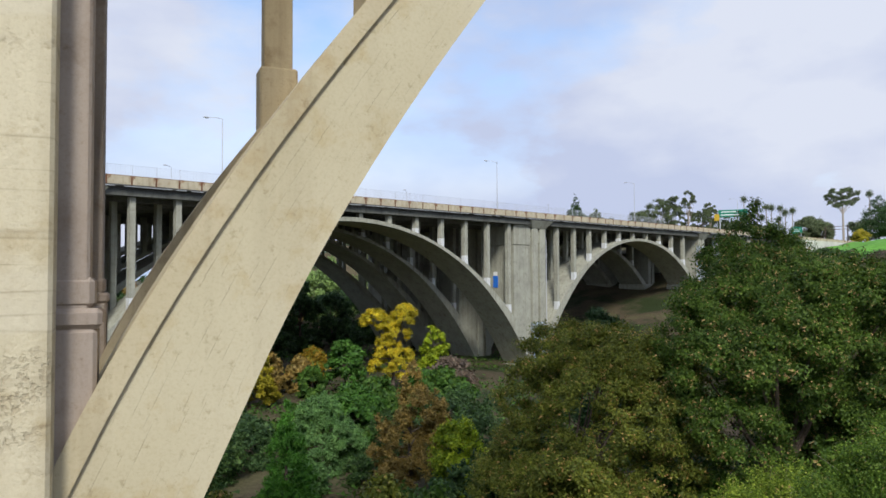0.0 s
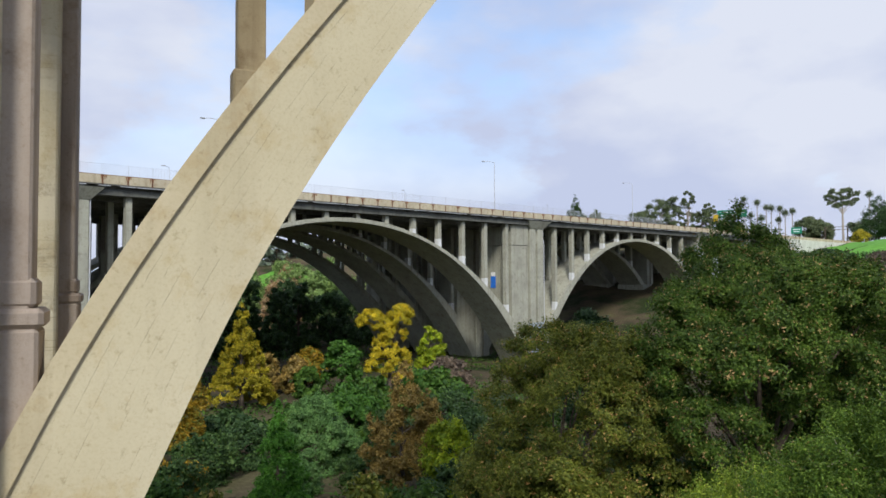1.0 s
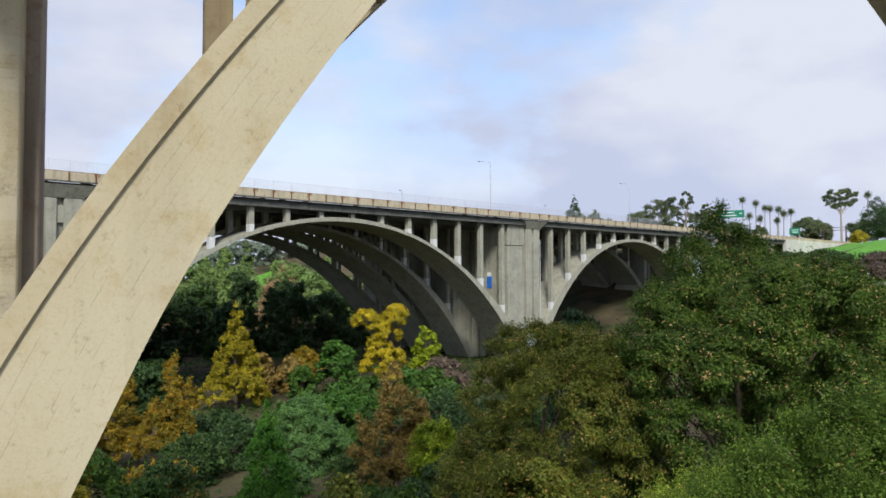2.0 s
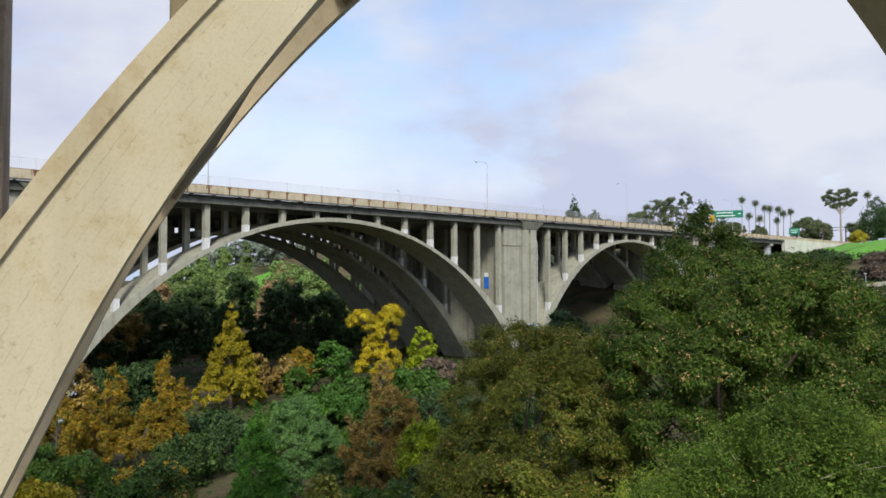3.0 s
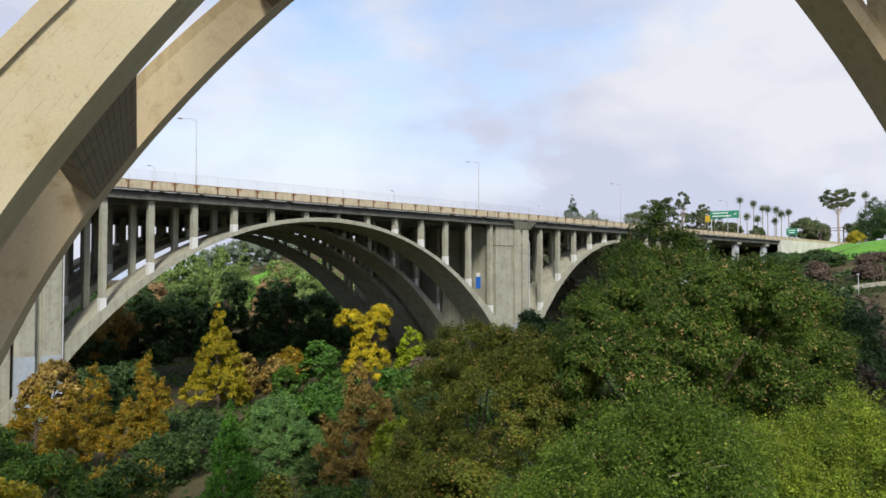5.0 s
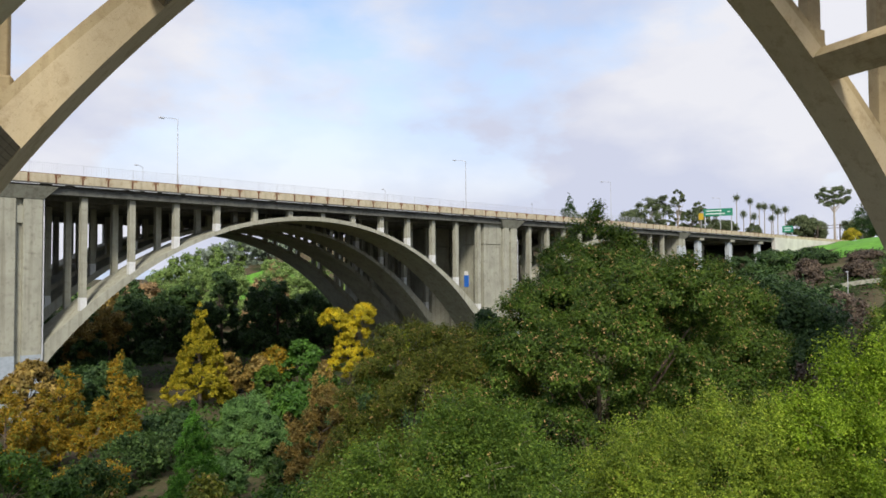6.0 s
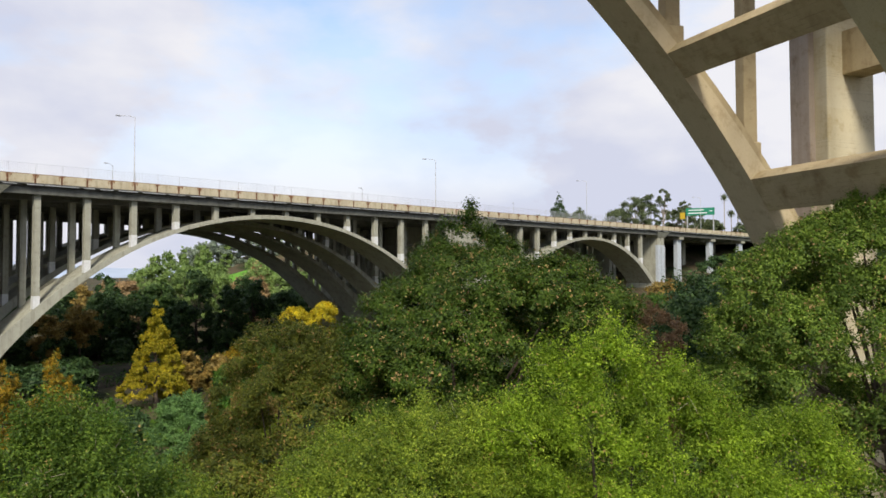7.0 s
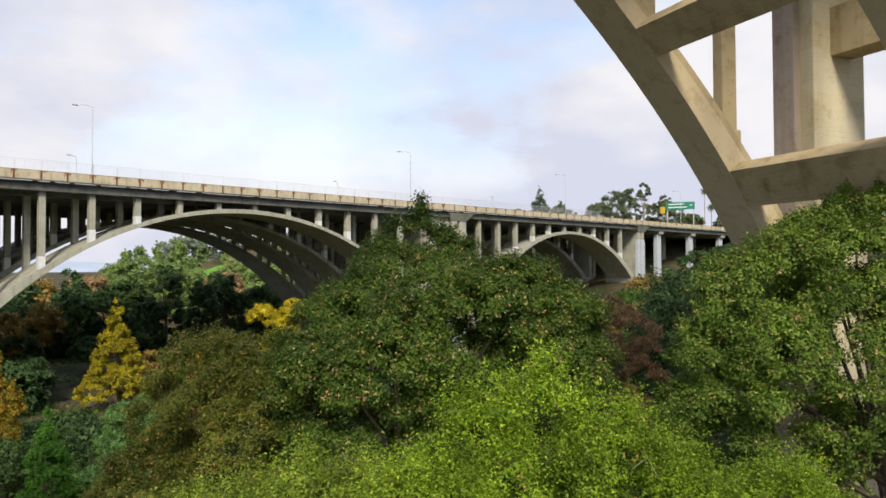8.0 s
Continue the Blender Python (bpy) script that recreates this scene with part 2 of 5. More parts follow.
# Streaked, stained edge beam; the parapet overhang's shade also darkens its colour.
M_EDGE = concrete("stained_shaded_edge_concrete", (0.14, 0.145, 0.13), (0.09, 0.092, 0.085), (0.06, 0.06, 0.055), streak=0.7)
M_PARAPET = concrete("parapet_concrete", (0.56, 0.50, 0.36), (0.46, 0.40, 0.285), (0.36, 0.27, 0.16), streak=0.6)
M_RUST = plain("rust_stain", (0.16, 0.075, 0.04), 0.9, 0, 0.5, 6)
M_RUSTSTAIN = plain("rust_runs", (0.24, 0.12, 0.06), 0.9, 0, 0.6, 4)
M_PAINT = plain("white_cover_paint", (0.66, 0.67, 0.66), 0.7, 0, 0.1)
M_BLUEPAINT = plain("grey_blue_cover_paint", (0.36, 0.41, 0.46), 0.7, 0, 0.12)
M_PALEPAINT = plain("pale_grey_blue_paint", (0.46, 0.50, 0.54), 0.7, 0, 0.14)
M_WALL = concrete("white_wall_concrete", (0.66, 0.65, 0.60), (0.55, 0.54, 0.50), (0.45, 0.42, 0.36), streak=0.5)
M_STEEL = plain("galvanised_steel", (0.55, 0.56, 0.58), 0.5, 0.3, 0.1)
M_WIRE = plain("fence_wire", (0.50, 0.52, 0.56), 0.5, 0.0, 0.05)
M_ASPHALT = plain("asphalt", (0.06, 0.06, 0.06), 0.9, 0, 0.3, 2)
M_SIGN = plain("sign_green", (0.02, 0.21, 0.12), 0.4, 0, 0.05)
M_SIGNWHITE = plain("sign_white", (0.8, 0.8, 0.8), 0.4, 0, 0.02)
M_YELLOW = plain("sign_yellow", (0.60, 0.40, 0.03), 0.4, 0, 0.05)
M_LAWN = plain("lawn_grass", (0.11, 0.28, 0.03), 0.95, 0, 0.25, 0.5)
M_BLUE = plain("blue_tarpaulin", (0.03, 0.16, 0.62), 0.6, 0, 0.2)
M_BARK = plain("bark", (0.11, 0.085, 0.065), 0.95, 0, 0.45, 5)
M_TWIG = plain("twig_bark", (0.26, 0.24, 0.16), 0.85, 0, 0.3, 6)
M_BARKPALE = plain("pale_bark", (0.36, 0.31, 0.26), 0.9, 0, 0.35, 4)
L_OAK = foliage("oak_leaves", [(0.032, 0.070, 0.010), (0.073, 0.133, 0.019), (0.147, 0.225, 0.037)], (0.50, 0.33, 0.14), 0.135)
L_OAKDRY = foliage("oak_leaves_with_dry_bunches", [(0.061, 0.115, 0.020), (0.123, 0.210, 0.032), (0.254, 0.348, 0.063)], (0.48, 0.31, 0.15), 0.12)
L_BROWNOAK = foliage("brown_oak_leaves", [(0.070, 0.095, 0.016), (0.143, 0.172, 0.026), (0.253, 0.268, 0.046)], (0.48, 0.29, 0.10), 0.13)
L_LIGHT = foliage("light_leaves", [(0.086, 0.156, 0.013), (0.216, 0.345, 0.025), (0.443, 0.586, 0.066)], (0.55, 0.36, 0.14), 0.05, 0.42)
L_MID = foliage("mid_leaves", [(0.079, 0.142, 0.019), (0.211, 0.308, 0.032), (0.460, 0.544, 0.080)], (0.52, 0.34, 0.13), 0.05, 0.36)
L_SAGE = foliage("sage_leaves", [(0.034, 0.077, 0.013), (0.095, 0.171, 0.022), (0.212, 0.308, 0.054)], (0.52, 0.34, 0.13), 0.05, 0.36)
L_DARK = foliage("dark_leaves", [(0.027, 0.061, 0.024), (0.054, 0.106, 0.037), (0.105, 0.176, 0.060)])
L_DARKMID = foliage("shade_leaves", [(0.032, 0.069, 0.021), (0.057, 0.113, 0.032), (0.103, 0.172, 0.048)], (0.13, 0.11, 0.04), 0.03)
# Paler leaf colours: haze over the far hillside and ridge is mixed in.
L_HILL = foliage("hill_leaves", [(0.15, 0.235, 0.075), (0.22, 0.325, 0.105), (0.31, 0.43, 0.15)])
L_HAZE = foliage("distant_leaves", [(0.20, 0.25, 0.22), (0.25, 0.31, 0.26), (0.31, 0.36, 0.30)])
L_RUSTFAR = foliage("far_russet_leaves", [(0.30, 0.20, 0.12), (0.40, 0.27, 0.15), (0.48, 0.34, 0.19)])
L_CONE = foliage("young_leaves", [(0.05, 0.15, 0.02), (0.085, 0.23, 0.028), (0.13, 0.31, 0.04)])
L_GREEN = foliage("green_leaves", [(0.04, 0.095, 0.018), (0.07, 0.15, 0.025), (0.12, 0.21, 0.035)], (0.16, 0.15, 0.04), 0.04)
L_BRIGHT = foliage("bright_leaves", [(0.040, 0.105, 0.018), (0.062, 0.155, 0.024), (0.10, 0.215, 0.035)])
L_WILLOW = foliage("grey_green_leaves", [(0.08, 0.17, 0.05), (0.13, 0.255, 0.08), (0.21, 0.35, 0.13)])
L_YELLOW = foliage("yellow_leaves", [(0.42, 0.30, 0.02), (0.63, 0.51, 0.026), (0.76, 0.68, 0.045)], (0.32, 0.36, 0.04), 0.14)
L_YCONE = foliage("yellow_orange_leaves", [(0.224, 0.213, 0.018), (0.414, 0.358, 0.025), (0.605, 0.493, 0.039)], (0.42, 0.24, 0.05), 0.1)
L_ORANGE = foliage("orange_leaves", [(0.213, 0.135, 0.014), (0.390, 0.249, 0.022), (0.591, 0.395, 0.040)], (0.17, 0.21, 0.035), 0.26)
L_RUST = foliage("rust_leaves", [(0.210, 0.150, 0.050), (0.326, 0.228, 0.072), (0.441, 0.324, 0.099)], (0.17, 0.17, 0.045), 0.1)
L_BARE = foliage("dry_leaves", [(0.22, 0.13, 0.08), (0.34, 0.21, 0.12), (0.44, 0.29, 0.17)])
L_YGREEN = foliage("yellow_green_leaves", [(0.210, 0.310, 0.019), (0.350, 0.465, 0.026), (0.560, 0.589, 0.039)])
# Leaf colour lightened to hold the haze in front of the skyline trees.
L_EUC = foliage("grey_olive_leaves", [(0.09, 0.12, 0.07), (0.13, 0.165, 0.085), (0.19, 0.23, 0.12)])
L_PURPLE = foliage("purple_leaves", [(0.09, 0.07, 0.06), (0.145, 0.11, 0.095), (0.21, 0.16, 0.135)])


# ---- building helpers ----
def part(name, bm, material, parent, label=""):
    me = bpy.data.meshes.new(name)
    bm.to_mesh(me)
    bm.free()
    me.materials.append(material)
    ob = new(name, me)
    ob.parent = parent
    return tagged(ob, label)


def mesh_part(name, me, parent, label=""):
    ob = new(name, me)
    ob.parent = parent
    return tagged(ob, label)


def thing(name, label, category, group="", kind=""):
    return tagged(new(name), label, category, group, kind)


def box(x0, x1, y0, y1, z0, z1, bevel=0.0, place=None):
    bm = bmesh.new()
    add_box(bm, x0, x1, y0, y1, z0, z1, place)
    if bevel:
        bmesh.ops.bevel(bm, geom=bm.edges[:], offset=bevel, segments=1, affect="EDGES")
    return bm


def add_box(bm, x0, x1, y0, y1, z0, z1, place=None):
    c = [(x, y, z) for x in (x0, x1) for y in (y0, y1) for z in (z0, z1)]
    v = [bm.verts.new(place(*p) if place else p) for p in c]
    for f in ((0, 1, 3, 2), (4, 6, 7, 5), (0, 4, 5, 1), (2, 3, 7, 6), (0, 2, 6, 4), (1, 5, 7, 3)):
        bm.faces.new([v[i] for i in f])
    return bm


def band(rows, y0, y1, place=None):
    """A slab between two curves: rows of (x, z_low, x, z_high) swept from y0 to y1."""
    bm = bmesh.new()
    P = place or (lambda x, y, z: (x, y, z))
    arc_len = [0.0]
    for p, q in zip(rows, rows[1:]):
        arc_len.append(arc_len[-1] + math.hypot(q[0] - p[0], q[1] - p[1]))
    uvl = bm.loops.layers.uv.new("along")
    ring = [[bm.verts.new(P(xa, y0, za)), bm.verts.new(P(xb, y0, zb)), bm.verts.new(P(xb, y1, zb)), bm.verts.new(P(xa, y1, za))]
            for xa, za, xb, zb in rows]
    for k, (a, b) in enumerate(zip(ring, ring[1:])):
        xa, za, xb, zb = rows[k]
        d = math.hypot(xb - xa, zb - za)
        vv = (0, d, d + abs(y1 - y0), 2 * d + abs(y1 - y0), 2 * d + 2 * abs(y1 - y0))
        for i in range(4):
            j = (i + 1) % 4
            f = bm.faces.new((a[i], b[i], b[j], a[j]))
            for loop, co in zip(f.loops, ((arc_len[k], vv[i]), (arc_len[k + 1], vv[i]), (arc_len[k + 1], vv[i + 1]), (arc_len[k], vv[i + 1]))):
                loop[uvl].uv = co
    bm.faces.new(ring[0])
    bm.faces.new(ring[-1][::-1])
    bmesh.ops.recalc_face_normals(bm, faces=bm.faces[:])
    return bm


def tube(points, radii, sides=7, bm=None):
    bm = bm or bmesh.new()
    rings = []
    for i, (p, r) in enumerate(zip(points, radii)):
        p = Vector(p)
        d = (Vector(points[min(i + 1, len(points) - 1)]) - Vector(points[max(i - 1, 0)])).normalized()
        a = d.orthogonal().normalized()
        b = d.cross(a)
        rings.append([bm.verts.new(p + (a * math.cos(t) + b * math.sin(t)) * r) for t in (2 * math.pi * k / sides for k in range(sides))])
    for a, b in zip(rings, rings[1:]):
        for i in range(sides):
            bm.faces.new((a[i], a[(i + 1) % sides], b[(i + 1) % sides], b[i]))
    bm.faces.new(rings[0][::-1])
    bm.faces.new(rings[-1])
    return bm


# ---- ground ----
def smooth(a, b, v):
    t = np.clip((v - a) / (b - a), 0, 1)
    return t * t * (3 - 2 * t)


def height(x, y):
    h = 2.5 + 29 * smooth(78, 232, x + 0.12 * y - 0.6 * np.maximum(y - 60, 0))
    h = h + 5.0 * np.exp(-(((x - 152) / 30) ** 2 + ((y + 52) / 24) ** 2)) - 6.0 * np.exp(-((y + 4) / 15) ** 2) * smooth(150, 190, x) * (1 - smooth(212, 270, x))
    h = h + 5.0 * np.exp(-(((x - 8) / 24) ** 2 + ((y + 95) / 24) ** 2))
    h = h + 24 * np.exp(-(((x - 172) / 55) ** 2 + ((y - 195) / 60) ** 2))
    h = h + 9 * smooth(90, 260, y) + 9 * smooth(-62, -190, x) + 12 * smooth(-128, -260, y) * (1 - 0.5 * smooth(60, 160, x))
    return h + 0.5 * np.sin(x * 0.21 + 1) * np.cos(y * 0.17)


def ground_z(x, y):
    return float(height(np.float64(x), np.float64(y)))


def build_ground():
    n = 220
    s = np.linspace(-1, 1, n)
    g = 420 * s + 3600 * np.sign(s) * np.abs(s) ** 7
    X, Y = np.meshgrid(g + 40, g - 20, indexing="ij")
    Z = height(X, Y)
    verts = np.stack([X, Y, Z], -1).reshape(-1, 3)
    i = np.arange(n * n).reshape(n, n)
    quads = np.stack([i[:-1, :-1], i[1:, :-1], i[1:, 1:], i[:-1, 1:]], -1).reshape(-1, 4)
    me = bpy.data.meshes.new("ground")
    me.from_pydata(verts.tolist(), [], quads.tolist())
    for p in me.polygons:
        p.use_smooth = True
    m, nd, lk, b = node_mat("ground_soil", 0.95, 0.1)
    geo = nd.new("ShaderNodeNewGeometry")
    pos = geo.outputs["Position"]
    n1 = noise_node(nd, lk, pos, 0.09, 6)
    n2 = noise_node(nd, lk, pos, 2.2, 8, 0.7)
    r1 = ramp(nd, [(0.40, (0.035, 0.05, 0.02)), (0.52, (0.10, 0.08, 0.055)), (0.68, (0.12, 0.115, 0.06))])
    lk.new(n1.outputs["Fac"], r1.inputs["Fac"])
    r2 = ramp(nd, [(0.3, (0.55, 0.55, 0.5)), (0.7, (1.2, 1.15, 1.1))])
    lk.new(n2.outputs["Fac"], r2.inputs["Fac"])
    c = blend(nd, lk, None, r1.outputs["Color"], r2.outputs["Color"], "MULTIPLY", 1.0)
    lk.new(c, b.inputs["Base Color"])
    bp = nd.new("ShaderNodeBump")
    bp.inputs["Strength"].default_value, bp.inputs["Distance"].default_value = 0.5, 0.1
    lk.new(n2.outputs["Fac"], bp.inputs["Height"])
    lk.new(bp.outputs["Normal"], b.inputs["Normal"])
    me.materials.append(m)
    tagged(new("ground", me), "brown canyon soil with scrub and dry grass", "ground", kind="structure")


build_ground()

# ---- concrete arch bridge over the camera's way ----
ARCH_TURN = radians(-21.201)
AD = (math.cos(ARCH_TURN), math.sin(ARCH_TURN))
AN = (-AD[1], AD[0])
A_ORG = (-9.600, -92.138)
RIB_W, RIB_GAP, DECK_Z = 1.60, 8.628, 38.4


def AB(u, off, z):
    """From the arch bridge's own frame: u along it from the crown, off across it, z up."""
    return (A_ORG[0] + AD[0] * u + AN[0] * off, A_ORG[1] + AD[1] * u + AN[1] * off, z)


def arch_curve(x, crown, half, rise, n=1.3427):
    x = min(abs(x), 0.9995)
    return crown - rise + rise * (1 - x ** n) ** (1 / n)


INTRADOS, MOULD, EXTRADOS = (35.318, 18.383, 18.437), (35.642, 20.138, 19.481), (36.005, 20.451, 19.939)


def arch_point(c, x):
    """Point of a curve at the share x of its half width; past 0.97 it runs on straight."""
    crown, half, rise = c
    s, a = (1 if x >= 0 else -1), abs(x)
    if a <= 0.97:
        return (s * a * half, arch_curve(a, crown, half, rise))
    z0, z1 = arch_curve(0.97, crown, half, rise), arch_curve(0.965, crown, half, rise)
    slope = (z1 - z0) / (0.005 * half)
    return (s * a * half, z0 - slope * (a - 0.97) * half)


def shares(n=56, far=1.22):
    k = [math.sin(math.pi / 2 * i / n) * 0.97 for i in range(n + 1)] + [0.97 + (far - 0.97) * j / 4 for j in range(1, 5)]
    return [-v for v in k[:0:-1]] + k


def arch_z(c, u):
    return arch_point(c, u / c[1])[1]


arch_bridge = thing("arch_bridge", "tall weathered cream concrete open spandrel arch bridge with twin ribs", "bridge")
for off in (0.0, RIB_GAP):
    rows = [(*arch_point(INTRADOS, x), *arch_point(MOULD, x)) for x in shares()]
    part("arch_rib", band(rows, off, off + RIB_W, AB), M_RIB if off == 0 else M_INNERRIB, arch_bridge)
    rows = [(*arch_point(MOULD, x), *arch_point(EXTRADOS, x)) for x in shares()]
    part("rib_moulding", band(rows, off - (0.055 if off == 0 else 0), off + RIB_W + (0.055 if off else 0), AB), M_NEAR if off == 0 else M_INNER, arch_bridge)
    for cu in (-15.95, -12.15, -8.35, -4.55, -0.45, 3.8, 7.7, 11.6, 15.4):
        lo = min(arch_z(EXTRADOS, cu - 0.6), arch_z(EXTRADOS, cu + 0.6)) - 0.3
        hi = max(arch_z(EXTRADOS, cu - 0.5), arch_z(EXTRADOS, cu + 0.5))
        top = (24.78 if cu < 0 else 25.06) if abs(cu) > 14 else hi + 0.3
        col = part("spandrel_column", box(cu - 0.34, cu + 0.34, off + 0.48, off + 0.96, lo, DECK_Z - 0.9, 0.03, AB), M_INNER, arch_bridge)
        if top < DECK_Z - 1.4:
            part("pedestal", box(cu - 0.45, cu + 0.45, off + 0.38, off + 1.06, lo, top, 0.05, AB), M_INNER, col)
for u, half in ((-15.68, 0.8), (-11.6, 0.6), (11.3, 0.59), (15.28, 0.75)):
    x = u / INTRADOS[1]
    (ua, za), (ub, zb) = arch_point(INTRADOS, x - 0.02), arch_point(INTRADOS, x + 0.02)
    t = Vector((ub - ua, zb - za)).normalized()
    nrm = Vector((-t.y, t.x))
    if nrm.y < 0:
        nrm = -nrm
    c = Vector(arch_point(INTRADOS, x)) + nrm * 0.02
    rows = [(*(c + t * k), *(c + t * k + nrm * 0.62)) for k in (-half, half)]
    part("cross_strut", band(rows, RIB_W - 0.02, RIB_GAP + 0.02, AB), M_STRUTSHADE if u < 0 else M_STRUTPLAIN, arch_bridge)
for s in (-1, 1):
    near = (-0.42, 19.88, 1.46, 0.46, 1.04) if s < 0 else (-0.25, 18.9, 1.75, 0.62, 1.62)
    far = (RIB_GAP - 0.1, 20.06 if s < 0 else 18.95, 1.75, 0.62, 1.62)
    for off, inner, deep, pa, pb in (near, far):
        a, b = sorted((s * inner, s * (inner + 2.75)))
        pier = part("pier_shaft", box(a, b, off, off + deep, 0.0, DECK_Z - 0.9, 0.04, AB), M_PIER, arch_bridge)
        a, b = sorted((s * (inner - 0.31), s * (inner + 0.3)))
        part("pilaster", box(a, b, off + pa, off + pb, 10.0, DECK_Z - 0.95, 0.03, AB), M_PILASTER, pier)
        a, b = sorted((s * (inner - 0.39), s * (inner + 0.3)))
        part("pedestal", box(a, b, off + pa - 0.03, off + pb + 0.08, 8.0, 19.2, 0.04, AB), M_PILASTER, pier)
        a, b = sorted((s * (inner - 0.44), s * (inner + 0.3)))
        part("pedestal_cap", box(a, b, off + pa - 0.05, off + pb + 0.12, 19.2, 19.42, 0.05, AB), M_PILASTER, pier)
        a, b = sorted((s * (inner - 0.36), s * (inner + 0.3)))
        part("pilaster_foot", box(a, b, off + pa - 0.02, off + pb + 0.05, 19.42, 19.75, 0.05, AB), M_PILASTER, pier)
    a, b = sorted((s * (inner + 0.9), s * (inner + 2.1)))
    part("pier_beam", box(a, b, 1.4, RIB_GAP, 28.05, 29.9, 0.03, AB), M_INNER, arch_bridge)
part("deck", box(-60, 60, -1.4, 10.4, DECK_Z - 0.5, DECK_Z, 0.05, AB), M_NEAR, arch_bridge)
for off in (0.2, RIB_GAP + 0.2):
    part("deck_beam", box(-60, 60, off, off + 1.0, DECK_Z - 1.2, DECK_Z - 0.5, 0.03, AB), M_NEAR, arch_bridge)

# ---- freeway bridge ----
RIBS = ((0.0, 7.2), (15.0, 22.0), (26.0, 33.5), (38.5, 46.0))
DECK_Y0, DECK_Y1 = -1.2, 47.2


def arc(x, c, crown, k2, k4):
    d = x - c
    return crown - k2 * d * d - k4 * d ** 4


SPANS = (dict(c=40.0, ends=(-6.0, 86.2), lo=(28.6, .0097, 2.1e-6), hi=(29.25, .0103, 0.8e-6), cols=[6.0 * i for i in range(1, 14)]),
         dict(c=124.8, ends=(88.4, 153.9), lo=(28.01, 0.01298, 3.97e-06), hi=(28.61, 0.01188, 3.07e-06), cols=[93.3, 99.3, 105.0, 110.9, 116.7, 122.6, 128.6, 134.6, 140.6, 146.6]))
freeway = thing("freeway_bridge", "long grey concrete freeway bridge on wide open spandrel arches", "bridge")
for sp in SPANS:
    for k, (ya, yb) in enumerate(RIBS):
        n = 44
        xs = [sp["ends"][0] + (sp["ends"][1] - sp["ends"][0]) * i / n for i in range(n + 1)]
        rows = [(x, arc(x, sp["c"], *sp["lo"]), x, arc(x, sp["c"], *sp["hi"])) for x in xs]
        part("arch_rib", band(rows, ya, yb), M_FAR, freeway)
        for x in sp["cols"]:
            z0 = min(arc(x, sp["c"], *sp["hi"]), arc(x - 0.8, sp["c"], *sp["hi"])) - 0.15
            for row, y in enumerate((ya + 0.05, yb - 0.95)):
                if z0 > 29.8:
                    continue
                col = part("spandrel_column", box(x - 0.78, x, y, y + 0.9, z0, 30.0, 0.03), M_FAR, freeway)
                if row == 0 and k < 2 and 30 - z0 > 2.2:
                    zt = z0 + 0.15 + min(1.7, 0.3 * (30 - z0))
                    part("cover_paint", box(x - 0.786, x + 0.006, y - 0.006, y + 0.906, z0 + 0.2, zt), M_PAINT, col)
PIERS = ((-4.2, 0.8, -9.6), (84.4, 88.5, 79.0), (153.8, 157.0, None))
for pa, pb, wall in PIERS:
    base = min(ground_z(pa, 0), ground_z(pb, 0)) - 2
    for k, (ya, yb) in enumerate(RIBS):
        w = (pb - pa) * 0.42
        for x in (pa, pb - w):
            pil = part("pier_pilaster", box(x, x + w, ya - 0.12, yb, base, 29.6, 0.06), M_FAR, freeway)
            if k == 0:
                part("cover_paint", box(x - 0.01, x + w + 0.01, ya - 0.13, ya + 0.6, base, 10.6 if pa < 100 else 27.5), M_BLUEPAINT if pa < 100 else M_PALEPAINT, pil)
        part("pier_core", box(pa + 0.2, pb - 0.2, ya + 0.5, yb - 0.4, base, 29.6), M_FAR, freeway)
        if wall:
            low = [(x, arc(x, 40.0, *SPANS[0]["hi"]) - 0.3 if pa > 50 else base) for x in (wall, wall + 1.6, wall + 3.2, pa - 0.4)]
            part("pier_wall", band([(x, z, x, 25.9) for x, z in low], ya + 0.2, yb - 0.2), M_FAR, freeway)
            part("pier_wall", box(wall, pa - 0.4, ya + 0.12, yb - 0.2, 26.0, 30.0, 0.03), M_FAR, freeway)
    w = (pb - pa) * 0.42
    part("tie_block", box(pa + w - 0.02, pb - w + 0.02, 0.12, 0.9, 26.4, 28.5, 0.03), M_FAR, freeway)
    part("downpipe", tube([(pb + 0.16, 0.1, 30.3), (pb + 0.16, 0.1, 27.4), (pb + 0.1, -0.2, 26.8), (pb + 0.1, -0.2, base + 3)], [0.09] * 4, 7), M_STEEL, freeway)
    bm = bmesh.new()
    for z, gx, gy in ((29.4, 0.12, 0.2), (30.9, 1.5, 1.12)):
        for x, y in ((pa - gx, -gy), (pb + gx, -gy), (pb + gx, 46.5), (pa - gx, 46.5)):
            bm.verts.new((x, y, z))
    bm.verts.ensure_lookup_table()
    v = bm.verts
    for f in ((0, 1, 2, 3), (7, 6, 5, 4), (0, 4, 5, 1), (1, 5, 6, 2), (2, 6, 7, 3), (3, 7, 4, 0)):
        bm.faces.new([v[i] for i in f])
    bmesh.ops.recalc_face_normals(bm, faces=bm.faces[:])
    part("pier_cap", bm, M_FAR, freeway)
    for ya, yb in RIBS:
        part("footing", box(pa - 3, pb + 3, ya - 0.6, yb + 0.6, base - 1, base + (1.8 if pa < 100 else 2.4), 0.1), M_FAR, freeway)
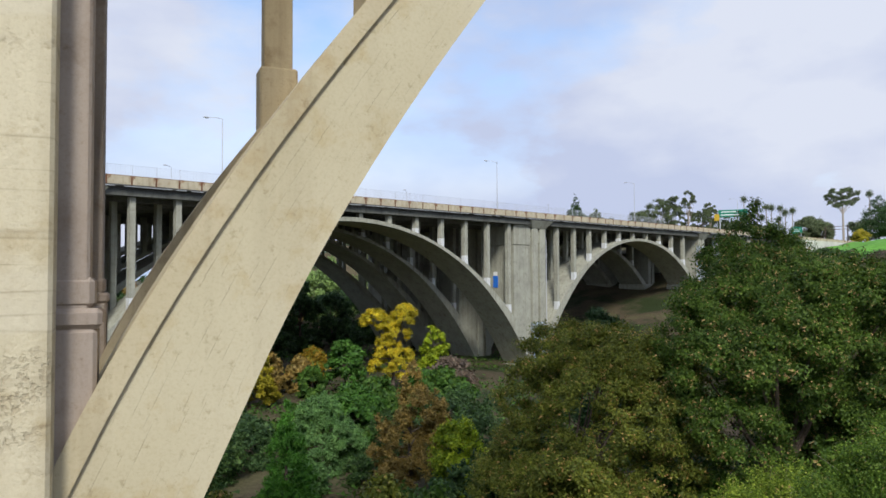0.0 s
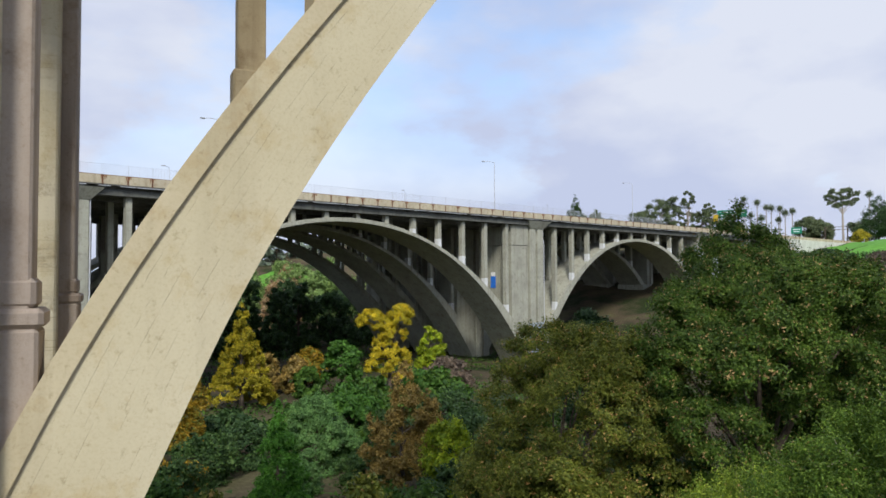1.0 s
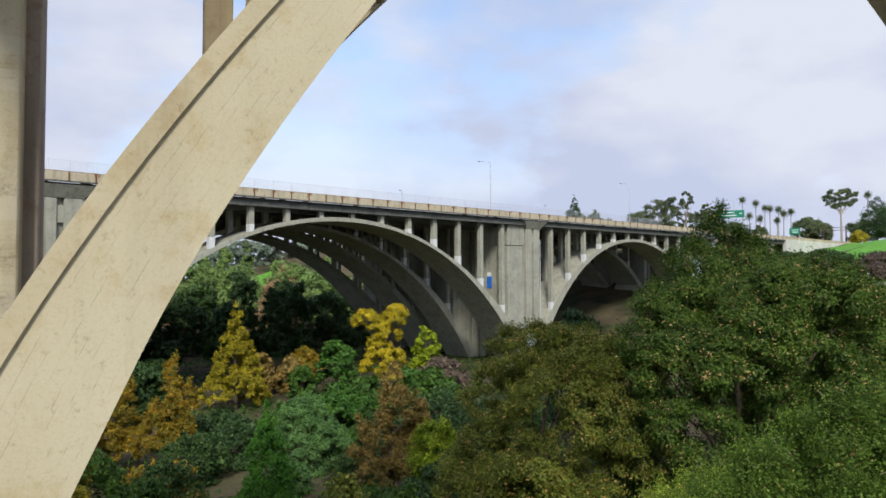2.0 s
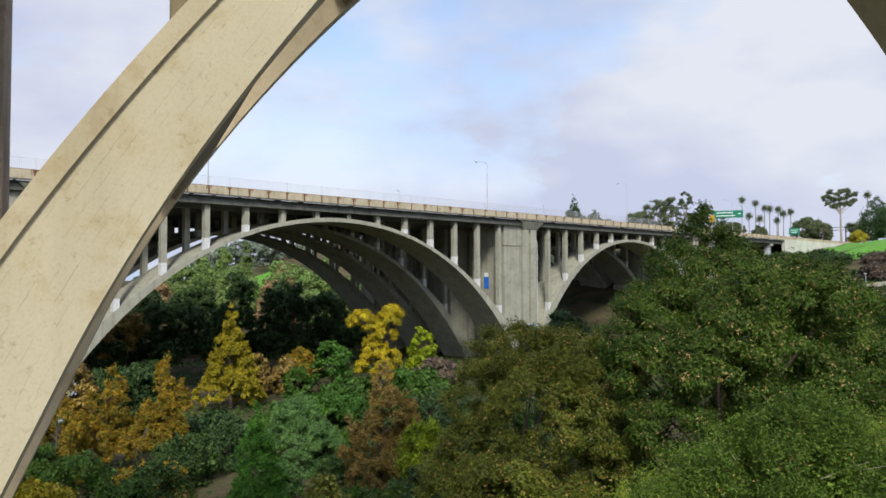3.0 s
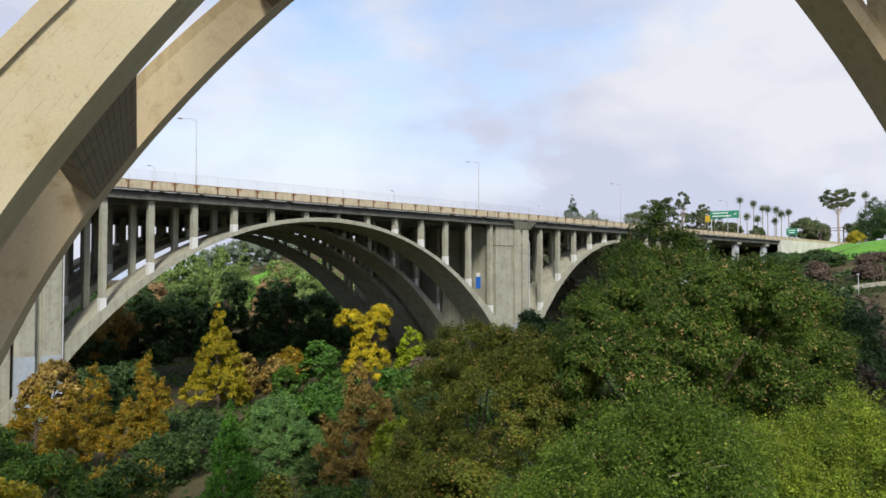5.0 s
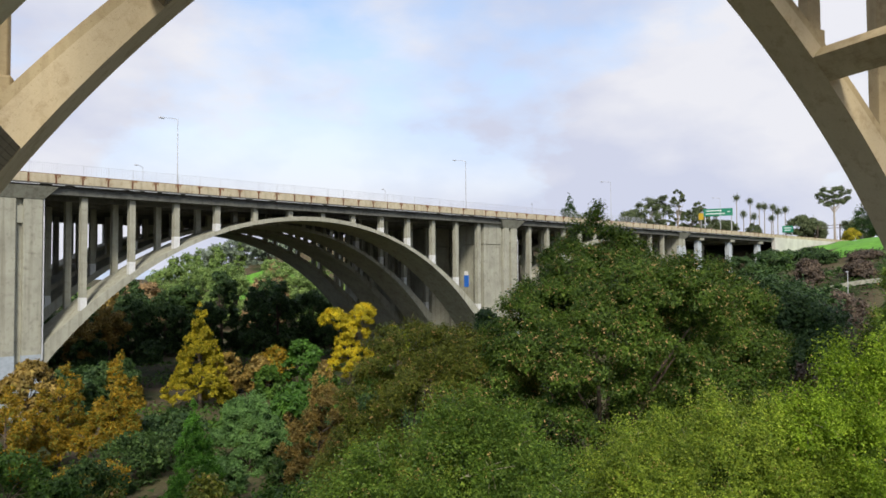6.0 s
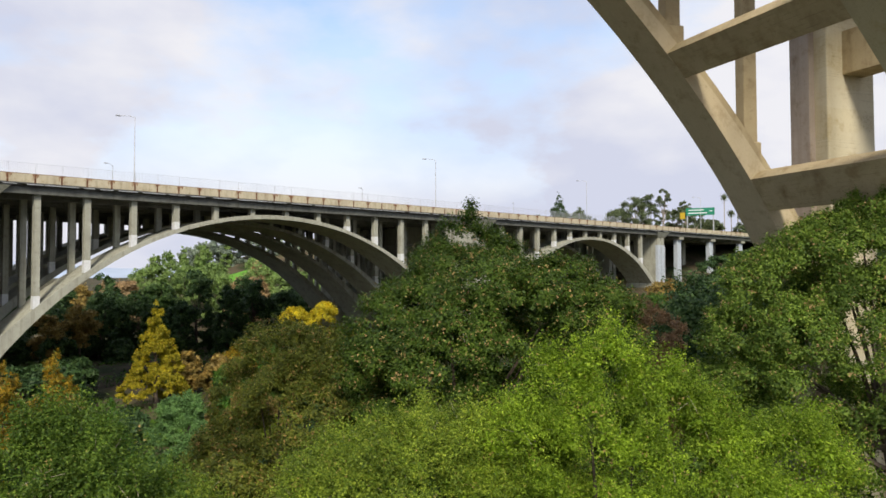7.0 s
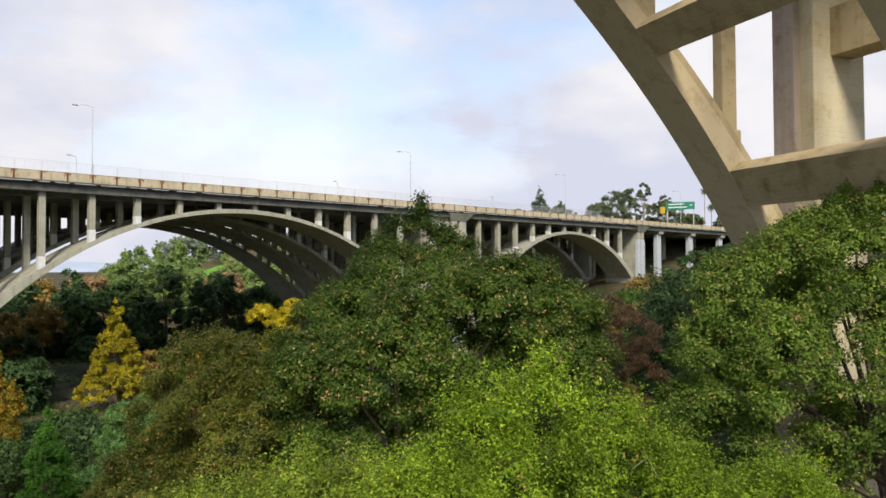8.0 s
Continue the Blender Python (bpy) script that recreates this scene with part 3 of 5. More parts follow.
for x in (166.5, 185.0, 204.5):
    for y in (0.3, 9.0, 18.0, 27.0, 36.0, 45.0):
        part("bent_column", box(x - 1.6, x + 0.4, y, y + 1.3, ground_z(x, y) - 1, 29.2, 0.08), M_PALEPAINT if y < 1 else M_FAR, freeway)
    part("bent_cap", box(x - 1.8, x + 0.6, -0.4, 46.6, 29.2, 30.2, 0.05), M_FAR, freeway)
X0, X1 = -120.0, 236.0
part("deck", box(X0, X1 + 60, -0.25, 46.3, 30.82, 31.2, 0.03), M_UNDERSHADE, freeway)
part("deck_slab", box(X0, X1 + 60, DECK_Y0 + 0.02, DECK_Y1 - 0.02, 31.2, 31.4, 0.02), M_UNDERSHADE, freeway)
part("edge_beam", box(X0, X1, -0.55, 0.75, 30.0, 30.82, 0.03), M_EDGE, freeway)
part("edge_beam", box(X0, X1, 45.2, 46.6, 30.0, 30.82, 0.03), M_FAR, freeway)
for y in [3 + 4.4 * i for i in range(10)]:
    part("girder", box(X0, X1, y, y + 0.6, 29.6, 30.82), M_UNDERSHADE, freeway)
cbm, crng, x = bmesh.new(), random.Random(8), X0
while x < X1:
    ln = crng.uniform(0.6, 5.0)
    add_box(cbm, x, x + ln, DECK_Y0 + 0.02, DECK_Y0 + 0.14, 31.08, 31.16)
    x += ln + crng.uniform(0.15, 1.4)
part("conduit", cbm, M_STEEL, freeway, "broken pale conduit under the deck edge")
part("road_surface", box(X0, X1 + 60, DECK_Y0 + 0.5, DECK_Y1 - 0.5, 31.4, 31.44), M_ASPHALT, freeway)
part("abutment_wall", box(X1 - 24, X1 + 44, DECK_Y0 - 0.1, DECK_Y0 + 1.0, 22.0, 31.5, 0.05), M_WALL, freeway)
STEP = 3.05
x = X0
i = 0
panel_me = None
while x < X1 + 44:
    if panel_me is None:
        ob = part("parapet_panel", box(0, STEP - 0.14, DECK_Y0, DECK_Y0 + 0.22, 31.34, 32.40, 0.025), M_PARAPET, freeway)
        panel_me = ob.data
        post = part("parapet_post", box(STEP - 0.19, STEP + 0.03, DECK_Y0 - 0.012, DECK_Y0 + 0.2, 31.30, 32.36), M_RUST, freeway)
        post_me = post.data
    else:
        ob = mesh_part("parapet_panel", panel_me, freeway)
        post = mesh_part("parapet_post", post_me, freeway)
    ob.location.x = post.location.x = x
    x += STEP
part("top_rail", box(X0, X1 + 44, DECK_Y0 + 0.04, DECK_Y0 + 0.18, 32.40, 32.47, 0.01), M_RUST, freeway, "rusty steel top rail")


def rust_mesh(rng):
    """Thin drips of rust running down from the rail beside a joint."""
    bm = bmesh.new()
    x = -rng.uniform(0.12, 0.5)
    while x < 0.42:
        w, ln = rng.uniform(0.09, 0.24), rng.uniform(0.3, 1.04) * (1.0 - 1.1 * abs(x))
        p = [(x, 32.39), (x + w, 32.39), (x + w * 0.9, 32.39 - ln * 0.6), (x + w * 0.6, 32.39 - ln), (x + w * 0.2, 32.39 - ln * 0.7)]
        f = bm.faces.new([bm.verts.new((a, DECK_Y0 - 0.005, c)) for a, c in p])
        x += w + rng.uniform(0.0, 0.06)
    ext = bmesh.ops.extrude_face_region(bm, geom=bm.faces[:])
    bmesh.ops.translate(bm, verts=[v for v in ext["geom"] if isinstance(v, bmesh.types.BMVert)], vec=(0, 0.004, 0))
    bmesh.ops.recalc_face_normals(bm, faces=bm.faces[:])
    return bm


rrng = random.Random(12)
rust_meshes = []
for k in range(6):
    ob = part("rust_stain", rust_mesh(rrng), M_RUSTSTAIN, freeway)
    ob.location.x = X0 + STEP * (8 * k + 3)
    rust_meshes.append(ob.data)
for k in range(130):
    if rrng.random() < 0.72 and k % 8 != 3:
        mesh_part("rust_stain", rrng.choice(rust_meshes), freeway).location.x = X0 + STEP * k - 0.1 + rrng.uniform(-0.12, 0.12)
part("far_parapet", box(X0, X1, DECK_Y1 - 0.25, DECK_Y1, 31.4, 32.4, 0.03), M_PARAPET, freeway)


def fence(y, xa, xb):
    fb = bmesh.new()
    for k in range(int((xb - xa) / 0.2)):
        xx = xa + k * 0.2
        add_box(fb, xx, xx + 0.018, y, y + 0.018, 32.4, 33.75)
    add_box(fb, xa, xb, y, y + 0.02, 33.73, 33.75)
    for k in range(int((xb - xa) / 3.05)):
        add_box(fb, xa + k * 3.05, xa + k * 3.05 + 0.03, y, y + 0.03, 32.4, 33.8)
    return tagged(part("fence", fb, M_WIRE, None), "grey wire fence along the freeway bridge parapet", "fence", kind="stuff")


fence(DECK_Y0 + 0.1, X0, 135.0)


def street_lamp(x, y, side, h=9.5):
    lamp = thing("street_lamp", "slim grey steel street lamp standing on the freeway bridge parapet", "street lamp", "freeway lamps")
    z = 31.9
    part("pole", tube([(0, 0, 0), (0, 0, h * 0.5), (0, 0, h)], [0.09, 0.07, 0.05], 8), M_STEEL, lamp)
    part("arm", tube([(0, 0, h - 0.05), (-0.7 , side * 0.5, h + 0.16), (-1.5, side * 1.2, h + 0.2)], [0.045, 0.035, 0.03], 6), M_STEEL, lamp)
    part("luminaire", box(-2.1, -1.4, side * 1.25 - 0.16, side * 1.25 + 0.16, h + 0.08, h + 0.26, 0.04), M_STEEL, lamp)
    lamp.location = (x, y, z)
    return lamp


for x in (-38.0, 17.2, 73.1, 121.2, 176.0):
    street_lamp(x, -0.85, 1)
for x in (31.0, 92.0, 150.0):
    street_lamp(x, 46.6, -1)


# ---- trees ----
def leaf_mesh(name, centres, normals, size, mat, rng, aspect=0.55, tumble=0.5):
    """One mesh of separate pointed leaves at the given places."""
    n = len(centres)
    rnd = rng.normal(size=(n, 3))
    nn = normals + tumble * rnd
    nn /= np.linalg.norm(nn, axis=1, keepdims=True) + 1e-9
    a = np.cross(nn, rng.normal(size=(n, 3)))
    a /= np.linalg.norm(a, axis=1, keepdims=True) + 1e-9
    b = np.cross(nn, a)
    s = (size * rng.uniform(0.6, 1.35, n))[:, None]
    v = np.stack([centres - a * s * 0.8 - b * s * aspect, centres + a * s + nn * s * 0.15, centres - a * s * 0.8 + b * s * aspect], 1)
    me = bpy.data.meshes.new(name)
    me.vertices.add(3 * n)
    me.vertices.foreach_set("co", v.reshape(-1).astype(np.float32))
    me.loops.add(3 * n)
    me.loops.foreach_set("vertex_index", np.arange(3 * n, dtype=np.int32))
    me.polygons.add(n)
    me.polygons.foreach_set("loop_start", np.arange(0, 3 * n, 3, dtype=np.int32))
    me.polygons.foreach_set("loop_total", np.full(n, 3, dtype=np.int32))
    me.update()
    me.materials.append(mat)
    return me


def make_lobes(shape, r, depth, rng):
    """Centres and radii of the boughs of foliage that make a crown; the origin is the crown's foot."""
    L = []
    if shape == "round":
        L.append((0, 0, 0.45 * depth, 0.66 * r, 0.43 * depth))
        a0 = rng.uniform(0, 6.28)
        for k in range(7):
            a = a0 + k * 0.9 + rng.uniform(-0.25, 0.25)
            z = rng.uniform(0.22, 0.66)
            L.append((math.cos(a) * 0.56 * r, math.sin(a) * 0.56 * r, z * depth, rng.uniform(0.34, 0.46) * r, rng.uniform(0.17, 0.26) * depth))
        for k in range(3):
            a = a0 + 2.1 * k + rng.uniform(-0.4, 0.4)
            L.append((math.cos(a) * 0.26 * r, math.sin(a) * 0.26 * r, rng.uniform(0.7, 0.82) * depth, rng.uniform(0.26, 0.36) * r, rng.uniform(0.14, 0.18) * depth))
        for k in range(6):
            a = a0 + 1.05 * k
            L.append((math.cos(a) * 0.5 * r, math.sin(a) * 0.5 * r, rng.uniform(0.05, 0.16) * depth, rng.uniform(0.36, 0.46) * r, 0.13 * depth))
    elif shape == "cone":
        for k in range(16):
            h = (k + 0.5) / 16
            w = r * (1 - h) ** 0.85 * rng.uniform(0.8, 1.15)
            a = k * 2.4 + rng.uniform(-0.4, 0.4)
            L.append((math.cos(a) * 0.45 * w, math.sin(a) * 0.45 * w, depth * (0.06 + 0.9 * h), 0.56 * w + 0.08, depth * 0.07 + 0.3 * w))
    elif shape == "spires":
        for k in range(6):
            a = k * 1.05 + rng.uniform(-0.3, 0.3)
            L.append((math.cos(a) * 0.5 * r, math.sin(a) * 0.5 * r, rng.uniform(0.15, 0.42) * depth, rng.uniform(0.38, 0.5) * r, 0.17 * depth))
        for k in range(6):
            a = k * 2.4 + rng.uniform(-0.3, 0.3)
            top = 1.0 if k == 0 else rng.uniform(0.55, 0.9)
            d = (0.12 if k == 0 else rng.uniform(0.35, 0.75)) * r
            for q, w in ((0.25, 0.34), (0.14, 0.22), (0.06, 0.12)):
                L.append((math.cos(a) * d + rng.normal(0, 0.05) * r, math.sin(a) * d, (top - q) * depth, w * r, 0.1 * depth))
    elif shape == "bushy":
        for k in range(26):
            a, h = k * 2.4 + rng.uniform(-0.5, 0.5), rng.uniform(0.1, 1.0)
            d = r * rng.uniform(0.1, 0.8) * (1 - 0.62 * h ** 2)
            L.append((math.cos(a) * d, math.sin(a) * d, depth * (0.08 + 0.8 * h), rng.uniform(0.22, 0.4) * r * (1.15 - 0.45 * h), rng.uniform(0.09, 0.15) * depth))
    else:
        for k in range(12):
            h = (k + 0.5) / 12
            w = r * max(0.25, math.sin(math.pi * min(1, h * 0.85 + 0.14))) ** 0.7
            a = k * 2.4 + rng.uniform(-0.5, 0.5)
            L.append((math.cos(a) * 0.42 * w, math.sin(a) * 0.42 * w, depth * (0.08 + 0.84 * h), 0.56 * w, 0.11 * depth))
    return L


def crown_points(lobes, clumps, leaves, rng, clump_r, fill=0.25, shoots=0.3, shoot_len=None):
    """Leaf places in clumps over the outside of the boughs."""
    LB = np.array(lobes, dtype=float)
    wgt = LB[:, 3] * (LB[:, 3] + LB[:, 4])
    m = clumps * 8
    pk = rng.choice(len(LB), m, p=wgt / wgt.sum())
    dr = rng.normal(size=(m, 3))
    dr /= np.linalg.norm(dr, axis=1, keepdims=True)
    dr[:, 2] = np.where((dr[:, 2] < -0.35), -dr[:, 2], dr[:, 2])
    ax = np.stack([LB[:, 3], LB[:, 3], LB[:, 4]], 1)
    c = LB[pk, :3] + dr * ax[pk] * rng.uniform(0.86, 1.05, m)[:, None]
    deep = np.full(m, 9.0)
    for k in range(len(LB)):
        q = np.linalg.norm((c - LB[k, :3]) / ax[k], axis=1)
        deep = np.minimum(deep, np.where(pk == k, 9.0, q))
    ok = np.where((deep > 0.86) | (rng.uniform(0, 1, m) < fill * 0.25))[0][:clumps]
    c, face = c[ok], dr[ok]
    clumps = len(ok)
    cr = clump_r * rng.uniform(0.6, 1.25, clumps)
    cr = np.minimum(cr, 0.75 * LB[pk[ok], 3] + 0.1)
    pick = rng.choice(clumps, leaves, p=cr ** 2 / np.sum(cr ** 2))
    d = rng.normal(size=(leaves, 3))
    d /= np.linalg.norm(d, axis=1, keepdims=True)
    flip = (d[:, 2] < -0.25) & (rng.uniform(0, 1, leaves) < 0.75)
    d[:, 2] = np.where(flip, -d[:, 2], d[:, 2])
    rr = cr[pick] * (0.58 + 0.5 * rng.uniform(0, 1, leaves) ** 0.8)
    size = np.ones(leaves)
    nc = int(leaves * 0.10)
    rr[-nc:] = cr[pick[-nc:]] * rng.uniform(0.1, 0.45, nc)
    size[-nc:] = 2.0
    lump = 1 + 0.25 * np.sin(d[:, 0] * 5 + pick) * np.cos(d[:, 1] * 4 + pick * 0.7)
    pts = c[pick] + d * (rr * lump)[:, None] * np.array([1, 1, 0.78])
    pts = pts + rng.normal(size=(leaves, 3)) * 0.16 * clump_r
    out = d * 0.55 + face[pick] * 0.5 + np.array([0, 0, 0.12])
    ns = int(leaves * shoots)
    if ns:
        per = 14
        k = ns // per
        pk = rng.choice(clumps, k)
        ctr = c.mean(0)
        way = c[pk] - ctr
        way /= np.linalg.norm(way, axis=1, keepdims=True) + 1e-9
        way = way * 0.55 + rng.normal(size=(k, 3)) * 0.4 + np.array([0, 0, 0.75])
        way /= np.linalg.norm(way, axis=1, keepdims=True)
        start = c[pk] + way * (cr[pk] * 0.6)[:, None]
        ln = (shoot_len or clump_r) * rng.uniform(0.4, 1.0, k)
        tt = rng.uniform(0, 1, (k, per))
        sp = start[:, None] + way[:, None] * (tt * ln[:, None])[..., None] + rng.normal(size=(k, per, 3)) * 0.055 * (0.6 if shoot_len else clump_r)
        pts[:k * per] = sp.reshape(-1, 3)
        out[:k * per] = np.repeat(way, per, 0) * 0.3 + np.array([0, 0, 0.7])
    twigs = []
    if shoot_len:
        side = rng.normal(size=(k, 3)) * 0.45
        twigs = [(start[q] - way[q] * 0.3 - side[q] * 0.3, start[q] + way[q] * ln[q] * 0.45 + side[q] * 0.2) for q in range(min(k, 110))]
    return pts, out, c, size, twigs


TREE_N = [0]


def tree(name, label, x, y, top, r, mat, shape="round", crown=None, leaves=12000, leaf=0.13, clumps=60, clump_r=None, bark=None,
         group="", lean=0.0, base=None, category="tree", fill=0.25, aspect=0.55, shoots=0.3, lobes=None, shoot_len=None, fork=0.4):
    TREE_N[0] += 1
    rng = np.random.default_rng(100 + TREE_N[0])
    z0 = ground_z(x, y) - 0.3 if base is None else base
    depth = crown if crown else (top - z0) * 0.75
    foot = top - depth
    clump_r = clump_r or r * 0.3
    if lobes:
        lobes = [(a, b, z - z0, rh, rv) for a, b, z, rh, rv in lobes]
    else:
        up = foot - z0 + clump_r * 0.2
        lobes = [(a, b, z + up, rh, rv) for a, b, z, rh, rv in make_lobes(shape, max(r - clump_r * 0.5, r * 0.6), max(depth - clump_r * 0.7, depth * 0.7), rng)]
    pts, out, cen, sizes, twigs = crown_points(lobes, clumps, leaves, rng, clump_r, fill, shoots if leaf < 0.2 else 0.06, shoot_len)
    t = thing(name, label, category, group)
    t.location = (x, y, z0)
    mesh_part("crown", leaf_mesh("crown", pts, out, leaf * sizes, mat, rng, aspect, 0.5 if shape == "round" else 0.75), t)
    hgt = top - z0
    tr = max(0.08, 0.018 * hgt)
    mid = Vector((lean * 0.5, 0.1, hgt * fork))
    bm = tube([(0, 0, -0.2), mid * 0.5 + Vector((0.1, 0.05, 0)), mid, (lean, 0, hgt * (max(0.52, fork + 0.12) if shape in ("round", "bushy") else 0.72))], [tr * 1.25, tr, tr * 0.75, tr * 0.25], 8)
    order = rng.permutation(len(cen))[:min(14, len(cen))]
    for k in order:
        e = Vector(cen[k])
        e = Vector((0, 0, hgt * 0.5)).lerp(e, 0.78)
        s = Vector((0, 0, hgt * fork * 0.62)).lerp(mid, float(rng.uniform(0.5, 1.4)))
        if shape != "round":
            s = Vector((0, 0, min(max(0.3, e.z - 0.5), hgt * (0.45 if shape == "bushy" else 0.7))))
        m_ = s.lerp(e, 0.5) + Vector((0, 0, 0.25 * r * 0.3))
        tube([s, m_, e], [tr * 0.42, tr * 0.26, tr * 0.08], 5, bm)
    part("trunk", bm, bark or M_BARK, t)
    if twigs:
        tb = bmesh.new()
        for p, q in twigs:
            p, q = Vector(p), Vector(q)
            tube([p, p.lerp(q, 0.55) + Vector((0.02, -0.015, 0.02)), q], [0.008, 0.005, 0.003], 3, tb)
        tagged(part("branchwork", tb, M_TWIG, t), "thin pale twigs", kind="stuff")
    return t


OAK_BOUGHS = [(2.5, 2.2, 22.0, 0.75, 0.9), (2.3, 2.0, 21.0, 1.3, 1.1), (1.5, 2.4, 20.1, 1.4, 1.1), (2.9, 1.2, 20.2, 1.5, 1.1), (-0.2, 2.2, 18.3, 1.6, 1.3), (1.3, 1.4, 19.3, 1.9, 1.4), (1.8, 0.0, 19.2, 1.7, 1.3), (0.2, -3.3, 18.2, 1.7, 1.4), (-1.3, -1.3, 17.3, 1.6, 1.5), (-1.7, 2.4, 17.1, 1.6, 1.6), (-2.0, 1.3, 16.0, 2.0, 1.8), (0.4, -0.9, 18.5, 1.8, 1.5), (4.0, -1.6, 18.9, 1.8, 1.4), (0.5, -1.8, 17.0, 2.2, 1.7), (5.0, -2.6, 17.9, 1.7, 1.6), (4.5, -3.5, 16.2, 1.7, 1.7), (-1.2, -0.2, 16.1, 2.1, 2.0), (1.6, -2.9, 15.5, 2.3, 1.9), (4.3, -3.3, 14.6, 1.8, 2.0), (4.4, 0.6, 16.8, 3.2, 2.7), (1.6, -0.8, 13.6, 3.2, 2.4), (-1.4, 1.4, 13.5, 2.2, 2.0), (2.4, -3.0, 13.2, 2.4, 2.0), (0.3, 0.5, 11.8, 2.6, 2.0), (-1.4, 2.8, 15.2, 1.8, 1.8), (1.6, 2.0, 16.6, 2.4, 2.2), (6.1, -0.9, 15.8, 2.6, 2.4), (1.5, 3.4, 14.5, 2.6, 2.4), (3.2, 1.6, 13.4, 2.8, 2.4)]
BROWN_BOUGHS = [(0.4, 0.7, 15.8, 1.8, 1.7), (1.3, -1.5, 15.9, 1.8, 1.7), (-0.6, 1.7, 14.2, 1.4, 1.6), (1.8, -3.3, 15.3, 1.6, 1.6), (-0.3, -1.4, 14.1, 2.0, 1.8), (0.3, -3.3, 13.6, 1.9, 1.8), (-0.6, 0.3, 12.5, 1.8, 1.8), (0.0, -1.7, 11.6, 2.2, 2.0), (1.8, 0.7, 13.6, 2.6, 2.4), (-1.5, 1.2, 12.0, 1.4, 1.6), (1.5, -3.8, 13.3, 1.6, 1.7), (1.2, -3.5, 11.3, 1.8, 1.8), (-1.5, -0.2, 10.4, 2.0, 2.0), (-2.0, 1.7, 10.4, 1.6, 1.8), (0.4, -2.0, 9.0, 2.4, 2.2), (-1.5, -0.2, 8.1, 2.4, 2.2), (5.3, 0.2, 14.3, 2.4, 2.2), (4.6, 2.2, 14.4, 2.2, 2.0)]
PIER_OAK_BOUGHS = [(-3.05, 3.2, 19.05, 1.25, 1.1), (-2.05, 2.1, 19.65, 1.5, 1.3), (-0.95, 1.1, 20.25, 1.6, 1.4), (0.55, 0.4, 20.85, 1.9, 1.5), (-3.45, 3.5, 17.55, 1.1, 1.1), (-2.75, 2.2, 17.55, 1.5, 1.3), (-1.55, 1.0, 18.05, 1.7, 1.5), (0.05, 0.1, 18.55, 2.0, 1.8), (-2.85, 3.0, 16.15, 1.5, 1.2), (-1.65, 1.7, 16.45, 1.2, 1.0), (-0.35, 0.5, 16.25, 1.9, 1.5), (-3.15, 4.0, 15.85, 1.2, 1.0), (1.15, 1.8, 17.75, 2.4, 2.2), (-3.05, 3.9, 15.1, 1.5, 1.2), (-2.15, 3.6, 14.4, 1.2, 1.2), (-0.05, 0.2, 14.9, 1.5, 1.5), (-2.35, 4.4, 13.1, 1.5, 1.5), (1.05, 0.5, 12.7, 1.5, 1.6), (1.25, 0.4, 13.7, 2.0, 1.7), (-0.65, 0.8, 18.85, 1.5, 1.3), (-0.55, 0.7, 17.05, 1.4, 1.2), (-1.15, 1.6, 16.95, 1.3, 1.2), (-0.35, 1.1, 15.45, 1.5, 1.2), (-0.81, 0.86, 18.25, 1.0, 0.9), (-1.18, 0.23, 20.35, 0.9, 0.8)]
GREEN_BOUGHS_A = [(0.0, 0.0, 17.32, 0.45, 0.5), (-0.3, 0.0, 16.82, 0.7, 0.6), (-0.5, 0.6, 16.92, 0.5, 0.45), (-0.9, 1.0, 16.62, 0.5, 0.45), (0.5, -0.4, 17.02, 0.5, 0.5), (-1.3, 1.4, 16.12, 0.5, 0.5), (-0.6, 0.2, 16.32, 0.8, 0.6), (0.0, -0.5, 16.32, 0.8, 0.6), (-1.1, 0.8, 16.02, 0.7, 0.6), (0.5, 0.6, 16.92, 0.6, 0.5), (1.2, -0.4, 16.32, 0.5, 0.5), (0.0, 0.5, 16.92, 0.45, 0.45), (0.3, 0.0, 17.52, 0.18, 0.3), (0.3, 0.2, 16.0, 0.8, 0.7), (0.1, 0.1, 15.2, 0.8, 0.8)]
GREEN_BOUGHS_B = [(-0.2, 0.0, 16.6, 0.6, 0.65), (-0.9, 0.7, 16.2, 0.7, 0.55), (-1.5, 1.4, 16.0, 0.6, 0.5), (0.2, -0.5, 16.3, 0.7, 0.6), (-0.8, -0.1, 15.9, 1, 0.8), (-1.8, 0.8, 15.6, 0.9, 0.7), (0.4, -0.9, 15.6, 0.9, 0.7), (-1.8, 1.4, 15.2, 0.7, 0.6), (1.1, -1.3, 15.4, 0.9, 0.7), (0.5, 0.4, 15.9, 0.9, 0.8), (-0.4, 0.4, 16.8, 0.25, 0.35), (0.3, -0.2, 16.6, 0.4, 0.45)]
GREEN_BOUGHS_C = [(-0.4, 0.0, 17.0, 0.75, 0.75), (0.4, -0.8, 17.0, 0.8, 0.7), (1.1, -1.4, 16.5, 0.7, 0.6), (-1.3, 0.8, 16.5, 0.8, 0.7), (-1.9, 1.4, 15.8, 0.7, 0.6), (-0.8, -0.3, 16.1, 1.2, 0.9), (0.4, -1.3, 15.8, 1.1, 0.9), (-1.8, 0.8, 15.3, 1, 0.8), (1.4, -1.8, 15.4, 0.8, 0.7), (-0.6, -0.6, 14.9, 1.3, 1), (-1.5, 0.3, 14.3, 1.3, 1), (0.6, -1.6, 14.3, 1.2, 1), (-1.0, 0.6, 17.5, 0.35, 0.5), (-0.6, -0.3, 17.9, 0.4, 0.55), (0.1, -0.7, 17.6, 0.4, 0.4), (0.1, 0.3, 16.0, 1.1, 0.9), (0.2, 0.1, 14.6, 1.3, 1.1)]
